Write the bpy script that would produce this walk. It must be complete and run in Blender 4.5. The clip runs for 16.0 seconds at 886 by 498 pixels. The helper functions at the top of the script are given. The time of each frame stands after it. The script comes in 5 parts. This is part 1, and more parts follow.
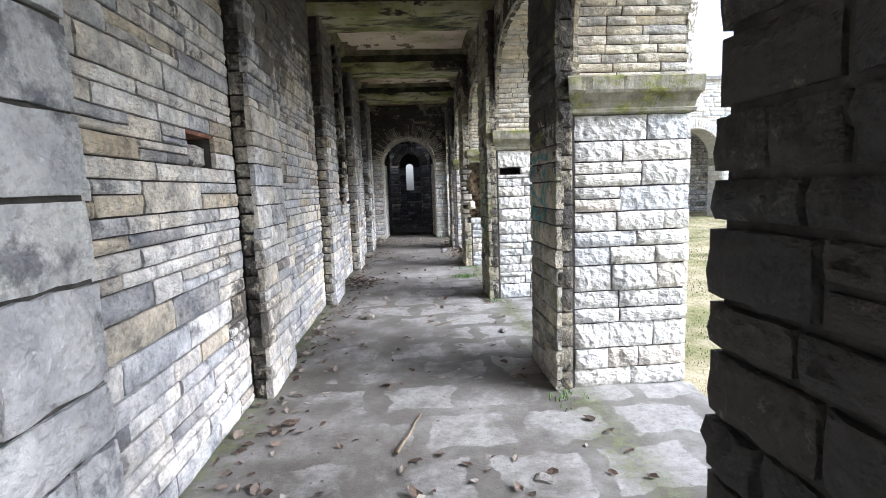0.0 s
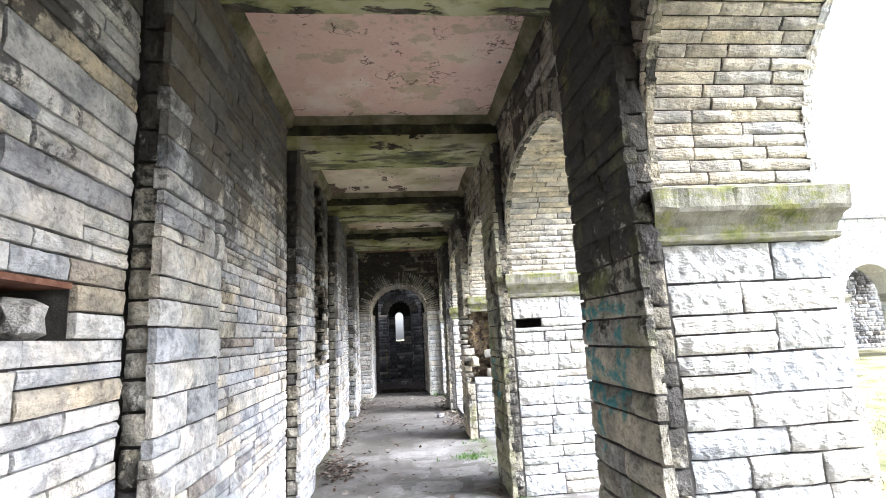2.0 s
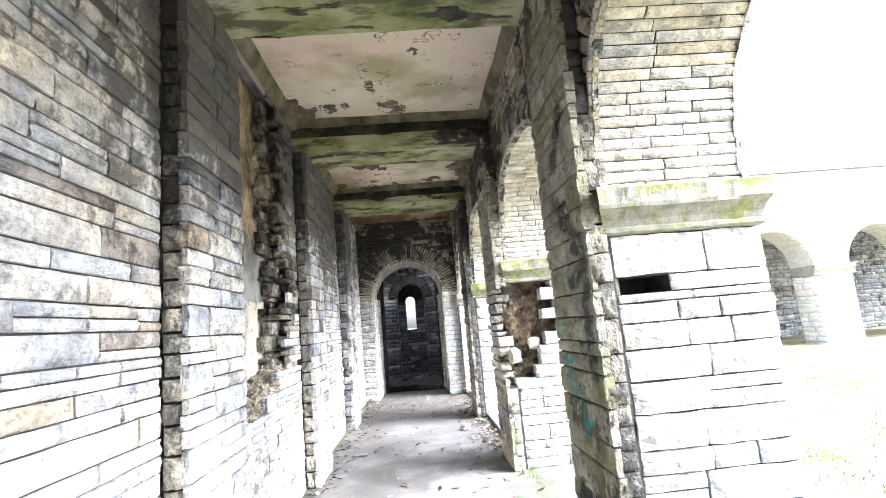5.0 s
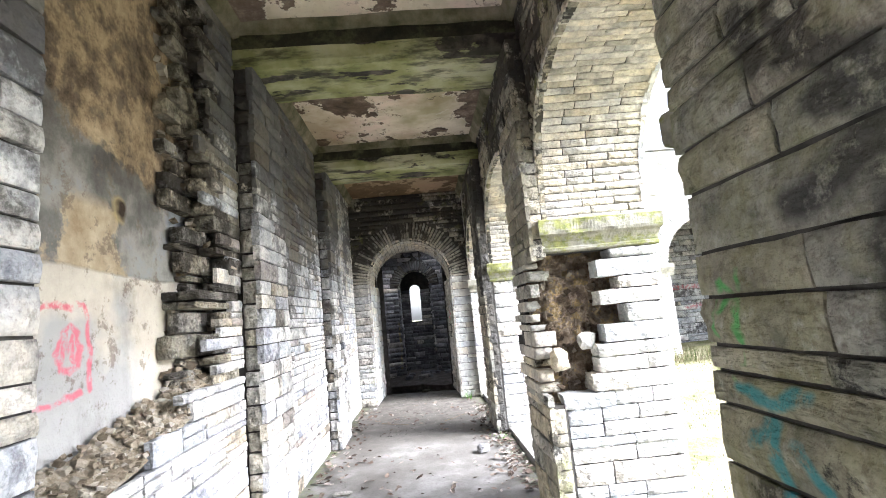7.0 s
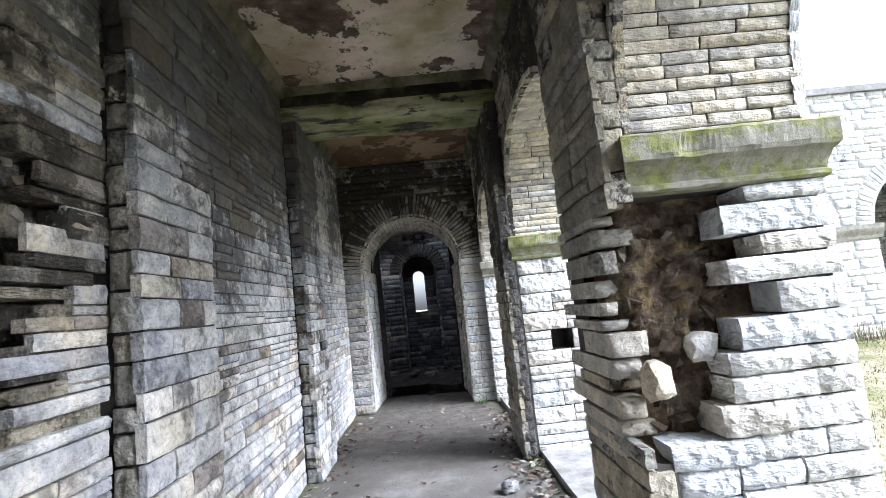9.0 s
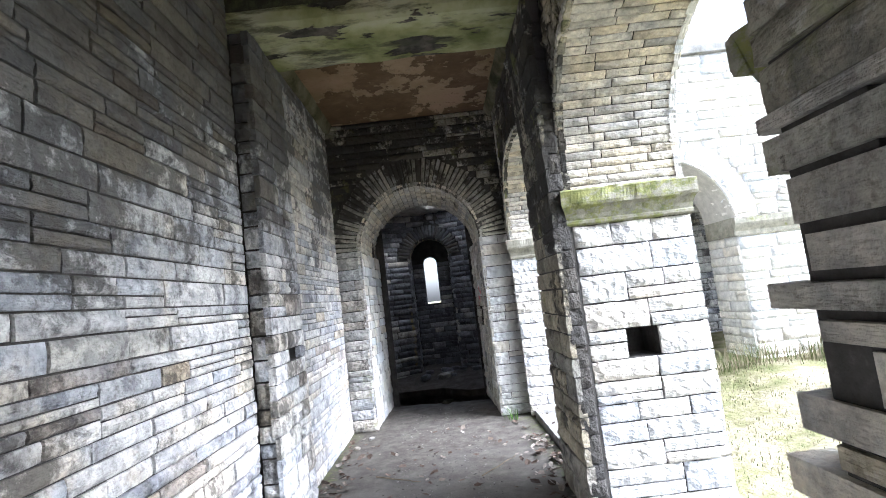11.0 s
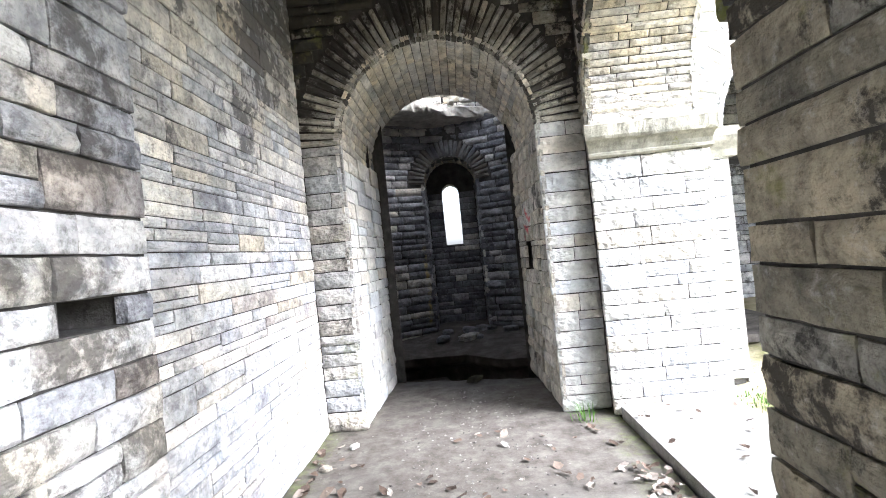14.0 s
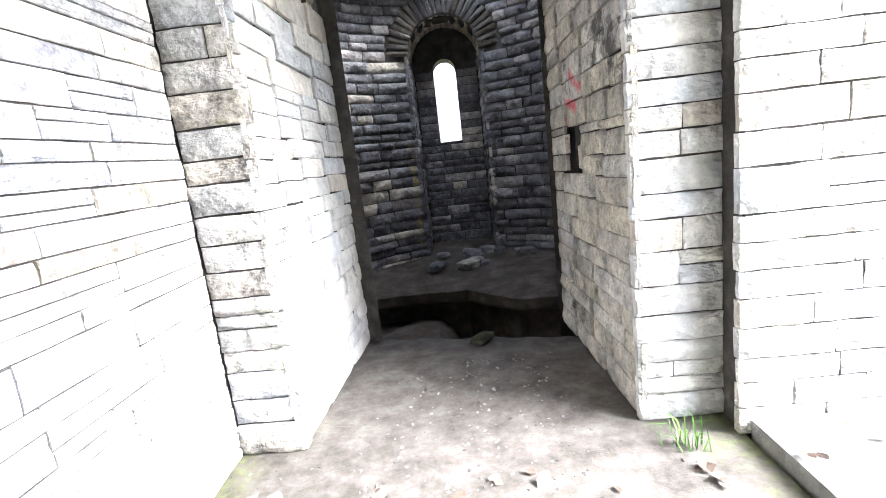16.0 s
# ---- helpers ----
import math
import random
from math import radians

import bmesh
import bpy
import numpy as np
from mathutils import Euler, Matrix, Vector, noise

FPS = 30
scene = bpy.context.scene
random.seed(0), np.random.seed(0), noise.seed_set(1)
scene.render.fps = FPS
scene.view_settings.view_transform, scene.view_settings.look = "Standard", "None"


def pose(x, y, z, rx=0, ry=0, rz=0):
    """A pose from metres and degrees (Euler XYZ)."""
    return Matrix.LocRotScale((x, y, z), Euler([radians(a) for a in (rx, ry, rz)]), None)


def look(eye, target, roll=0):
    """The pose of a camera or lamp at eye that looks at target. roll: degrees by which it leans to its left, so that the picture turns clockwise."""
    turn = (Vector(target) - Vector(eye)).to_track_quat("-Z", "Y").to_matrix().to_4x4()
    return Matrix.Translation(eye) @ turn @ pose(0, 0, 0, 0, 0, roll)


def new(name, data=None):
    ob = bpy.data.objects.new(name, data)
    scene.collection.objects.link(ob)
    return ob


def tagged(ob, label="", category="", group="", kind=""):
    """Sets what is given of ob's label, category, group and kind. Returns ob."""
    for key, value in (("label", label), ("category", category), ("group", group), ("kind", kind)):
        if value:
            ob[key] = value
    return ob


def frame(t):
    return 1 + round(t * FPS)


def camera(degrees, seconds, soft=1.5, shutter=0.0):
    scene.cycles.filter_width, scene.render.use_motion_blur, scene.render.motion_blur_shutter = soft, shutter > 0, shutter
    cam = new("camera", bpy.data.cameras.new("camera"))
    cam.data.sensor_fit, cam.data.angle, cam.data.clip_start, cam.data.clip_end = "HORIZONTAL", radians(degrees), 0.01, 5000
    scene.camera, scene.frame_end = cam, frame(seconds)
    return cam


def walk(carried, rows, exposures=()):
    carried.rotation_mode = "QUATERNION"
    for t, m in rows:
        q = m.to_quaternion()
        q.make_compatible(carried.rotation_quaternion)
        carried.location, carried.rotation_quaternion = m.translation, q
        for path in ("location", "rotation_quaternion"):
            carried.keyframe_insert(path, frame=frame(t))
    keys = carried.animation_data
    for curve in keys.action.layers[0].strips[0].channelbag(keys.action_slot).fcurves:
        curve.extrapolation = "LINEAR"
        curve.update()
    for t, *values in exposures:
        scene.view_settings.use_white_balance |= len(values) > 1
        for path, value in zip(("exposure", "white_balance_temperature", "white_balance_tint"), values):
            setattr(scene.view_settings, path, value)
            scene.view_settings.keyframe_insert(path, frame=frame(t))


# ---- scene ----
cam = camera(84.7, 16.0, soft=1.0)
METRES, EYE, TILT, LEAN, TURN = 13.3, 1.5, 0.0, 0.0, -3.5
ROWS = [
    (0.0, 0.0, 0.0, 0.0, -0.25, -7.02, 2.03),
    (0.5, -0.003, 0.0223, 0.0031, 0.07, -2.35, 2.22),
    (1.0, -0.0112, 0.0463, 0.006, -1.06, 1.97, 3.17),
    (1.5, -0.0127, 0.0702, 0.006, -1.29, 6.18, 3.31),
    (2.0, -0.0103, 0.0984, 0.0094, -1.6, 10.07, 3.01),
    (2.5, -0.0126, 0.1272, 0.0088, -2.84, 12.32, 3.58),
    (3.0, -0.0117, 0.1556, 0.0089, -2.45, 13.14, 4.02),
    (3.5, -0.008, 0.1881, 0.0094, -0.94, 12.76, 3.89),
    (4.0, -0.0104, 0.2229, 0.0072, -0.88, 11.14, 4.53),
    (6.5, -0.0115, 0.3964, 0.007, 1.81, 7.81, 5.53),
    (7.0, -0.0133, 0.4264, 0.0064, 1.21, 7.83, 5.45),
    (7.5, -0.0123, 0.4539, 0.0072, 1.09, 7.91, 5.52),
    (8.0, -0.0094, 0.4842, 0.0087, 2.06, 7.86, 5.35),
    (8.5, -0.014, 0.5141, 0.0062, 1.69, 7.25, 5.79),
    (9.0, -0.0169, 0.5447, 0.0072, 2.03, 6.64, 6.15),
    (11.5, -0.0296, 0.6975, 0.0064, 3.6, 5.27, 6.77),
    (12.0, -0.035, 0.7286, 0.0065, 1.81, 4.27, 7.17),
    (12.5, -0.0379, 0.76, 0.0053, 2.6, 3.21, 6.41),
    (13.0, -0.0436, 0.787, -0.0015, 2.98, 1.92, 5.34),
    (13.5, -0.0477, 0.8185, -0.0075, 4.27, 1.1, 5.28),
    (14.0, -0.0472, 0.8534, -0.0093, 5.59, 0.43, 5.76),
    (14.5, -0.0507, 0.8874, -0.0112, 4.75, -1.8, 6.08),
    (15.0, -0.0522, 0.9218, -0.011, 5.19, -4.92, 6.14),
    (15.5, -0.0515, 0.9587, -0.0118, 6.33, -8.33, 6.0),
    (16.0, -0.0575, 0.9912, -0.0138, 5.18, -10.81, 6.45),
]
EXPOSURES = [(t, e, k, 13) for t, e, k in (
    (0.0, 1.62, 5750), (0.5, 1.75, 5720), (1.0, 1.88, 5740), (1.5, 1.93, 5720), (2.0, 2.43, 5780), (2.5, 2.66, 5780), (3.0, 2.4, 5780), (3.5, 3.17, 5780), (4.0, 3.35, 5600),
    (6.5, 2.9, 5780), (7.0, 3.03, 5800), (7.5, 2.98, 5600), (8.0, 2.88, 5550), (8.5, 2.52, 5450), (9.0, 1.96, 5500), (11.5, 2.5, 5500), (12.0, 1.8, 5540), (12.5, 1.83, 5520),
    (13.0, 2.05, 5520), (13.5, 2.13, 5640), (14.0, 3.0, 5780), (14.5, 3.12, 5660), (15.0, 2.72, 5680), (15.5, 3.4, 5850), (16.0, 3.8, 5850))]
walk(cam, [(t, pose(0, 0, EYE, TILT, LEAN, TURN) @ pose(METRES * x, METRES * y, METRES * z, 90 + pitch, roll, yaw)) for t, x, y, z, yaw, pitch, roll in ROWS],
     exposures=EXPOSURES)

# ---- light ----
world = bpy.data.worlds.new("overcast")
scene.world = world
world.use_nodes = True
wt = world.node_tree
sky = wt.nodes.new("ShaderNodeTexSky")
sky.sky_type = "NISHITA"
sky.sun_disc = False
sky.sun_elevation, sky.sun_rotation = radians(37), radians(107)
sky.air_density, sky.dust_density, sky.ozone_density = 1.0, 4.0, 1.0
soften = wt.nodes.new("ShaderNodeHueSaturation")
soften.inputs["Saturation"].default_value = 0.35
wt.links.new(sky.outputs[0], soften.inputs["Color"])
wt.links.new(soften.outputs[0], wt.nodes["Background"].inputs["Color"])
wt.nodes["Background"].inputs["Strength"].default_value = 0.15
sun = new("sun", bpy.data.lights.new("sun", "SUN"))
sun.data.energy, sun.data.angle, sun.data.color = 1.5, radians(34), (1.0, 0.98, 0.95)
sun.matrix_world = look((8, -2.4, 6.2), (0, 0, 0))

# ---- plan ----
BAY = 2.94
PIL = [0.50, 3.53, 6.50, 9.42, 12.29]        # near faces of the left pilasters
PIER = [0.42, 3.38, 6.40, 9.28, 12.25]       # near reveals of the piers
PIL_W, PIER_W = 0.72, 0.82
XR, XO, XP, XN = 1.12, 2.0, 0.99, 1.152      # arcade: corridor face, outer face, pilaster face, where the rock facing begins
SPRING, CAP0, CAP_H = 2.2, 1.975, 0.25
BEAM_Z, CEIL_Z = 3.72, 4.08
END_Y = 15.30
NORTH_Y = 15.75


def xl(y):
    """The left wall's face, which leans slightly inwards along the walk."""
    return -1.208 + 0.0068 * (y - 3.0)


# ---- node helpers ----
class Nodes:
    def __init__(self, name):
        self.mat = bpy.data.materials.new(name)
        self.mat.use_nodes = True
        self.t = self.mat.node_tree
        self.bsdf = self.t.nodes["Principled BSDF"]
        self.pos = self.t.nodes.new("ShaderNodeNewGeometry").outputs["Position"]

    def node(self, kind, **values):
        n = self.t.nodes.new(kind)
        for k, v in values.items():
            setattr(n, k, v)
        return n

    def put(self, socket, v):
        if isinstance(v, bpy.types.NodeSocket):
            self.t.links.new(v, socket)
        else:
            socket.default_value = v

    def noise(self, scale, detail=4.0, rough=0.55, vec=None, stretch=None):
        v = vec or self.pos
        if stretch:
            m = self.node("ShaderNodeMapping")
            self.put(m.inputs["Vector"], v)
            m.inputs["Scale"].default_value = stretch
            v = m.outputs[0]
        n = self.node("ShaderNodeTexNoise")
        self.put(n.inputs["Vector"], v)
        n.inputs["Scale"].default_value, n.inputs["Detail"].default_value, n.inputs["Roughness"].default_value = scale, detail, rough
        return n.outputs["Fac"]

    def ramp(self, fac, stops, const=False):
        r = self.node("ShaderNodeValToRGB")
        self.put(r.inputs[0], fac)
        cr = r.color_ramp
        if const:
            cr.interpolation = "CONSTANT"
        while len(cr.elements) < len(stops):
            cr.elements.new(0.5)
        for e, (p, c) in zip(cr.elements, stops):
            e.position = p
            e.color = (*c, 1) if len(c) == 3 else c
        return r.outputs[0]

    def band(self, fac, lo, hi):
        m = self.node("ShaderNodeMapRange")
        self.put(m.inputs["Value"], fac)
        m.inputs["From Min"].default_value, m.inputs["From Max"].default_value = lo, hi
        return m.outputs[0]

    def math(self, op, a, b=0.0):
        m = self.node("ShaderNodeMath", operation=op)
        self.put(m.inputs[0], a)
        self.put(m.inputs[1], b)
        return m.outputs[0]

    def vec(self, op, a, b=(0, 0, 0), out=0):
        m = self.node("ShaderNodeVectorMath", operation=op)
        self.put(m.inputs[0], a)
        self.put(m.inputs[1], b)
        return m.outputs[out]

    def mix(self, fac, a, b, blend="MIX"):
        m = self.node("ShaderNodeMix", data_type="RGBA", blend_type=blend)
        self.put(m.inputs[0], fac)
        self.put(m.inputs[6], a if isinstance(a, bpy.types.NodeSocket) else (*a, 1))
        self.put(m.inputs[7], b if isinstance(b, bpy.types.NodeSocket) else (*b, 1))
        return m.outputs[2]

    def piece(self):
        """A number for each stone, also where stones are joined in one mesh."""
        a = self.node("ShaderNodeObjectInfo").outputs["Random"]
        b = self.node("ShaderNodeNewGeometry").outputs["Random Per Island"]
        return self.math("FRACT", self.math("ADD", a, b))

    def axis(self, i):
        s = self.node("ShaderNodeSeparateXYZ")
        self.put(s.inputs[0], self.pos)
        return s.outputs[i]

    def strokes(self, lines, width, wobble=0.02, patchy=0.42):
        """Where sprayed lines lie: straight strokes from a to b, ragged and patchy."""
        n = self.node("ShaderNodeTexNoise")
        self.put(n.inputs["Vector"], self.pos)
        n.inputs["Scale"].default_value = 9.0
        off = self.vec("MULTIPLY", self.vec("SUBTRACT", n.outputs["Color"], (0.5, 0.5, 0.5)), (wobble * 4,) * 3)
        p = self.vec("ADD", self.pos, off)
        best = None
        for a, b in lines:
            d = Vector(b) - Vector(a)
            rel = self.vec("SUBTRACT", p, tuple(a))
            k = self.node("ShaderNodeClamp")
            self.put(k.inputs[0], self.math("MULTIPLY", self.vec("DOT_PRODUCT", rel, tuple(d), out=1), 1.0 / max(d.length_squared, 1e-6)))
            sc = self.node("ShaderNodeVectorMath", operation="SCALE")
            sc.inputs[0].default_value = tuple(d)
            self.put(sc.inputs["Scale"], k.outputs[0])
            dist = self.vec("LENGTH", self.vec("SUBTRACT", rel, sc.outputs[0]), out=1)
            best = dist if best is None else self.math("MINIMUM", best, dist)
        edge = self.band(best, width, width * 0.45)
        return self.math("MULTIPLY", edge, self.band(self.noise(14, 5, 0.7), patchy - 0.08, patchy + 0.08))

    def done(self, color, rough, height=None, strength=0.3, distance=0.01, spec=0.3):
        self.put(self.bsdf.inputs["Base Color"], color)
        self.put(self.bsdf.inputs["Roughness"], rough)
        self.bsdf.inputs["Specular IOR Level"].default_value = spec
        if height is not None:
            b = self.node("ShaderNodeBump")
            b.inputs["Strength"].default_value, b.inputs["Distance"].default_value = strength, distance
            self.put(b.inputs["Height"], height)
            self.t.links.new(b.outputs[0], self.bsdf.inputs["Normal"])
        return self.mat


GREYS = [(0.0, (0.46, 0.47, 0.48)), (0.14, (0.60, 0.60, 0.59)), (0.30, (0.50, 0.52, 0.55)), (0.42, (0.65, 0.64, 0.61)),
         (0.56, (0.44, 0.45, 0.48)), (0.66, (0.54, 0.53, 0.49)), (0.76, (0.65, 0.65, 0.64)), (0.92, (0.48, 0.44, 0.37)), (0.95, (0.38, 0.36, 0.35))]
TANS = [(0.0, (0.55, 0.52, 0.45)), (0.25, (0.62, 0.59, 0.52)), (0.45, (0.55, 0.54, 0.51)), (0.62, (0.64, 0.60, 0.50)),
        (0.8, (0.56, 0.52, 0.43)), (0.93, (0.66, 0.64, 0.59))]
PALES = [(0.0, (0.66, 0.66, 0.64)), (0.3, (0.74, 0.73, 0.70)), (0.5, (0.63, 0.65, 0.67)), (0.7, (0.76, 0.74, 0.69)), (0.9, (0.68, 0.64, 0.57))]
BROWNS = [(0.0, (0.30, 0.28, 0.22)), (0.3, (0.42, 0.38, 0.29)), (0.55, (0.33, 0.32, 0.28)), (0.75, (0.48, 0.43, 0.32)), (0.9, (0.40, 0.38, 0.33))]
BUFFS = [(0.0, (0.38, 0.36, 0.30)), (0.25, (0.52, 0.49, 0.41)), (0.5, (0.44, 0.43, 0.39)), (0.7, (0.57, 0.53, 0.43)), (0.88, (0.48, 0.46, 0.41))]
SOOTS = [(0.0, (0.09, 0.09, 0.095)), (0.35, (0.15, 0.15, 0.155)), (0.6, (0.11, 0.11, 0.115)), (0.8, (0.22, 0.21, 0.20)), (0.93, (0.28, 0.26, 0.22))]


def stone_material(name, stops, soot=0.45, moss=0.0, paints=(), rough=0.88, spots=0.5, speck=0.65, soot_colour=(0.05, 0.048, 0.047), darkening=None, relief=0.028, mottling=1.0, warm=0.0, ragged=0.15, cover=0.96, grain=1.0):
    """Weathered limestone: a tone and a mottle for each stone, soot in ragged patches, darkening along and up the wall,
    specks, moss, and sprayed paint.
    """
    n = Nodes(name)
    r = n.piece()
    base = n.ramp(r, stops, True)
    off = n.node("ShaderNodeCombineXYZ")
    for k in range(3):
        n.put(off.inputs[k], n.math("MULTIPLY", r, (17.0, 29.0, 41.0)[k]))
    own = n.vec("ADD", n.pos, off.outputs[0])
    mottle = n.noise(5.0, 8, 0.68, own)
    c = n.mix(n.band(mottle, 0.36, 0.62), n.mix(mottling, base, (0.5, 0.51, 0.53), "MULTIPLY"), n.mix(1.0, base, (1.14, 1.13, 1.10), "MULTIPLY"))
    blot = n.noise(3.4, 7, 0.66, own)
    c = n.mix(n.math("MULTIPLY", n.band(blot, 0.57, 0.64), spots), c, n.mix(1.0, c, (0.33, 0.34, 0.37), "MULTIPLY"))
    c = n.mix(n.math("MULTIPLY", n.band(n.noise(34, 6, 0.75), 0.50, 0.62), speck), c, n.mix(1.0, c, (0.5, 0.48, 0.46), "MULTIPLY"))
    c = n.mix(n.math("MULTIPLY", n.band(n.noise(15, 6, 0.7, own), 0.56, 0.68), 0.35), c, (0.66, 0.65, 0.62))
    run = n.math("ADD", n.math("MULTIPLY", n.noise(0.8, 6, 0.62), 0.6), n.math("MULTIPLY", n.noise(2.8, 6, 0.72, stretch=(1, 1, 0.5)), 0.4))
    run = n.math("ADD", n.math("MULTIPLY", n.math("SUBTRACT", run, 0.5), 1.8), n.math("ADD", 0.5, n.math("MULTIPLY", n.math("SUBTRACT", n.noise(7, 8, 0.78), 0.5), 1.0)))
    drop = darkening[5] if darkening and len(darkening) > 5 else 0.0
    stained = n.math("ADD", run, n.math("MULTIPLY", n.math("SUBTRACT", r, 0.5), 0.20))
    # Darker along and up the wall: soot, with the upper shade painted in.
    if darkening:
        stained = n.math("ADD", stained, n.math("MULTIPLY", n.band(n.axis(1), darkening[0], darkening[1]), darkening[2]))
        if len(darkening) > 3:
            stained = n.math("ADD", stained, n.math("MULTIPLY", n.band(n.math("ADD", n.axis(2), n.math("MULTIPLY", n.noise(1.1, 5, 0.7), 2.0)), 2.9 - drop, 4.3 - drop), n.math("MULTIPLY", n.band(n.axis(1), darkening[4], darkening[4] + 1.2), darkening[3])))
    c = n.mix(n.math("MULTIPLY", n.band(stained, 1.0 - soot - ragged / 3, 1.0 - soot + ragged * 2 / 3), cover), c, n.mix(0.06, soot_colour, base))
    if warm:
        c = n.mix(n.math("MULTIPLY", n.band(n.math("ADD", n.noise(1.6, 6, 0.68), n.math("MULTIPLY", r, 0.12)), 0.53, 0.63), warm), c, n.mix(1.0, c, (1.12, 0.97, 0.72), "MULTIPLY"))
    if moss:
        c = n.mix(n.math("MULTIPLY", n.band(n.noise(3.1, 6, 0.7), 0.62 - moss * 0.2, 0.72), 0.8), c, (0.22, 0.23, 0.085))
    for lines, width, colour, patchy in paints:
        c = n.mix(n.math("MULTIPLY", n.strokes(lines, width, patchy=patchy), 0.8), c, colour)
    chips = n.node("ShaderNodeTexVoronoi", feature="SMOOTH_F1")
    n.put(chips.inputs["Vector"], n.vec("ADD", own, n.vec("MULTIPLY", n.node("ShaderNodeTexNoise").outputs["Color"], (0.05, 0.05, 0.05))))
    chips.inputs["Scale"].default_value, chips.inputs["Smoothness"].default_value = 17.0, 0.25
    h = n.math("ADD", n.math("MULTIPLY", n.noise(8 if grain == 1.0 else 5.5, 8 if grain == 1.0 else 4, 0.6), 1.25), n.math("MULTIPLY", chips.outputs["Distance"], 0.55))
    h = n.math("ADD", n.math("ADD", h, n.math("MULTIPLY", n.noise(42, 6, 0.7), 0.32 * grain)), n.math("MULTIPLY", n.noise(140, 3, 0.6), 0.09 * grain))
    return n.done(c, rough, h, 1.0, relief)


def mortar_material():
    n = Nodes("mortar")
    c = n.ramp(n.noise(9, 6, 0.7), [(0.3, (0.03, 0.028, 0.026)), (0.6, (0.08, 0.075, 0.068)), (0.75, (0.16, 0.15, 0.135))])
    return n.done(c, 0.95, n.noise(45, 5, 0.7), 0.6, 0.012)


TEAL, GREEN, RED, BLACK = (0.03, 0.27, 0.30), (0.10, 0.45, 0.12), (0.62, 0.06, 0.10), (0.02, 0.02, 0.022)


def pier_line(pts):
    """Strokes on a pier's corridor face through (y, z) points."""
    pts = [(XP, y, z) for y, z in pts]
    return list(zip(pts, pts[1:]))


GREY = stone_material("grey_limestone", GREYS, soot=0.26, spots=0.75, warm=0.45, cover=0.84, darkening=(8.8, 10.4, 0.13, 0.55, -9.0), soot_colour=(0.035, 0.033, 0.031))
BIG_STONE = stone_material("large_pale_blotched_limestone", [(0.0, (0.66, 0.68, 0.70)), (0.4, (0.74, 0.75, 0.75)), (0.65, (0.70, 0.71, 0.73)), (0.94, (0.56, 0.52, 0.46))], soot=0.27, spots=0.9, speck=0.4, relief=0.06, mottling=0.6, ragged=0.05, soot_colour=(0.10, 0.10, 0.11))
FIRSTS = [(0.0, (0.58, 0.59, 0.60)), (0.14, (0.72, 0.71, 0.69)), (0.28, (0.52, 0.54, 0.57)), (0.38, (0.74, 0.74, 0.73)), (0.53, (0.38, 0.39, 0.42)),
          (0.60, (0.66, 0.65, 0.62)), (0.73, (0.57, 0.52, 0.43)), (0.79, (0.70, 0.70, 0.70)), (0.92, (0.45, 0.42, 0.38)), (0.96, (0.32, 0.33, 0.35))]
GREY_FIRST = stone_material("whitish_grey_limestone", FIRSTS, soot=0.25, spots=0.85, warm=0.3, ragged=0.08, soot_colour=(0.055, 0.055, 0.058), darkening=(0.0, 1.0, 0.0, 0.36, -9.0))
RUIN_STONE = stone_material("torn_brown_grey_stone", BROWNS, soot=0.52, relief=0.06, soot_colour=(0.03, 0.025, 0.02))
BUFF_STONE = stone_material("broken_buff_stone", TANS, soot=0.2, relief=0.04)
GREY_LAST = stone_material("pale_grey_limestone", [(p, tuple(q * 1.12 for q in c)) for p, c in GREYS], soot=0.23, spots=0.6, warm=0.3, ragged=0.1, soot_colour=(0.10, 0.10, 0.11), darkening=(0.0, 1.0, 0.0, 0.30, -9.0))
PIL_STONE = stone_material("sooty_pilaster_limestone", GREYS, soot=0.31, spots=0.75, warm=0.35, cover=0.84, darkening=(7.0, 10.0, 0.11, 0.52, -9.0), soot_colour=(0.035, 0.033, 0.031))
# Near-black copy of the brown stone: shade of the side faces put in.
PILASTER_SIDE = stone_material("dark_shaded_limestone", BROWNS, soot=0.72, relief=0.05, darkening=(2.0, 14.0, 0.10))
# Copy for the pilasters' near sides: their shade painted in, deepening towards the top.
PIL_SIDE = stone_material("shaded_pilaster_limestone", BUFFS, soot=0.40, relief=0.05, ragged=0.1, darkening=(0.0, 1.0, 0.0, 0.45, -9.0), soot_colour=(0.035, 0.033, 0.032))
QUOIN = stone_material("dark_quoin_limestone", BROWNS, soot=0.52, spots=0.4, ragged=0.1, relief=0.04, darkening=(0.0, 1.0, 0.0, 0.35, -9.0), soot_colour=(0.04, 0.038, 0.036))
PALE = stone_material("pale_rockfaced_limestone", PALES, soot=0.17, spots=0.12, speck=0.12, mottling=0.45, relief=0.048, grain=0.4)
TAN = stone_material("buff_arch_limestone", [(p, tuple(q * 1.12 for q in c)) for p, c in TANS], soot=0.22, warm=0.3, spots=0.3, speck=0.4)
BROWN = stone_material("brown_weathered_limestone", [(p, tuple(q * 1.2 for q in c)) for p, c in BROWNS], soot=0.31, moss=0.3, ragged=0.08, soot_colour=(0.02, 0.019, 0.018), darkening=(6.0, 13.0, 0.07, 0.23, -9.0))
BROWN_DARK = stone_material("dark_brown_limestone", BROWNS, soot=0.42, moss=0.2, ragged=0.1, soot_colour=(0.025, 0.024, 0.023), darkening=(0.0, 1.0, 0.0, 0.25, -9.0))
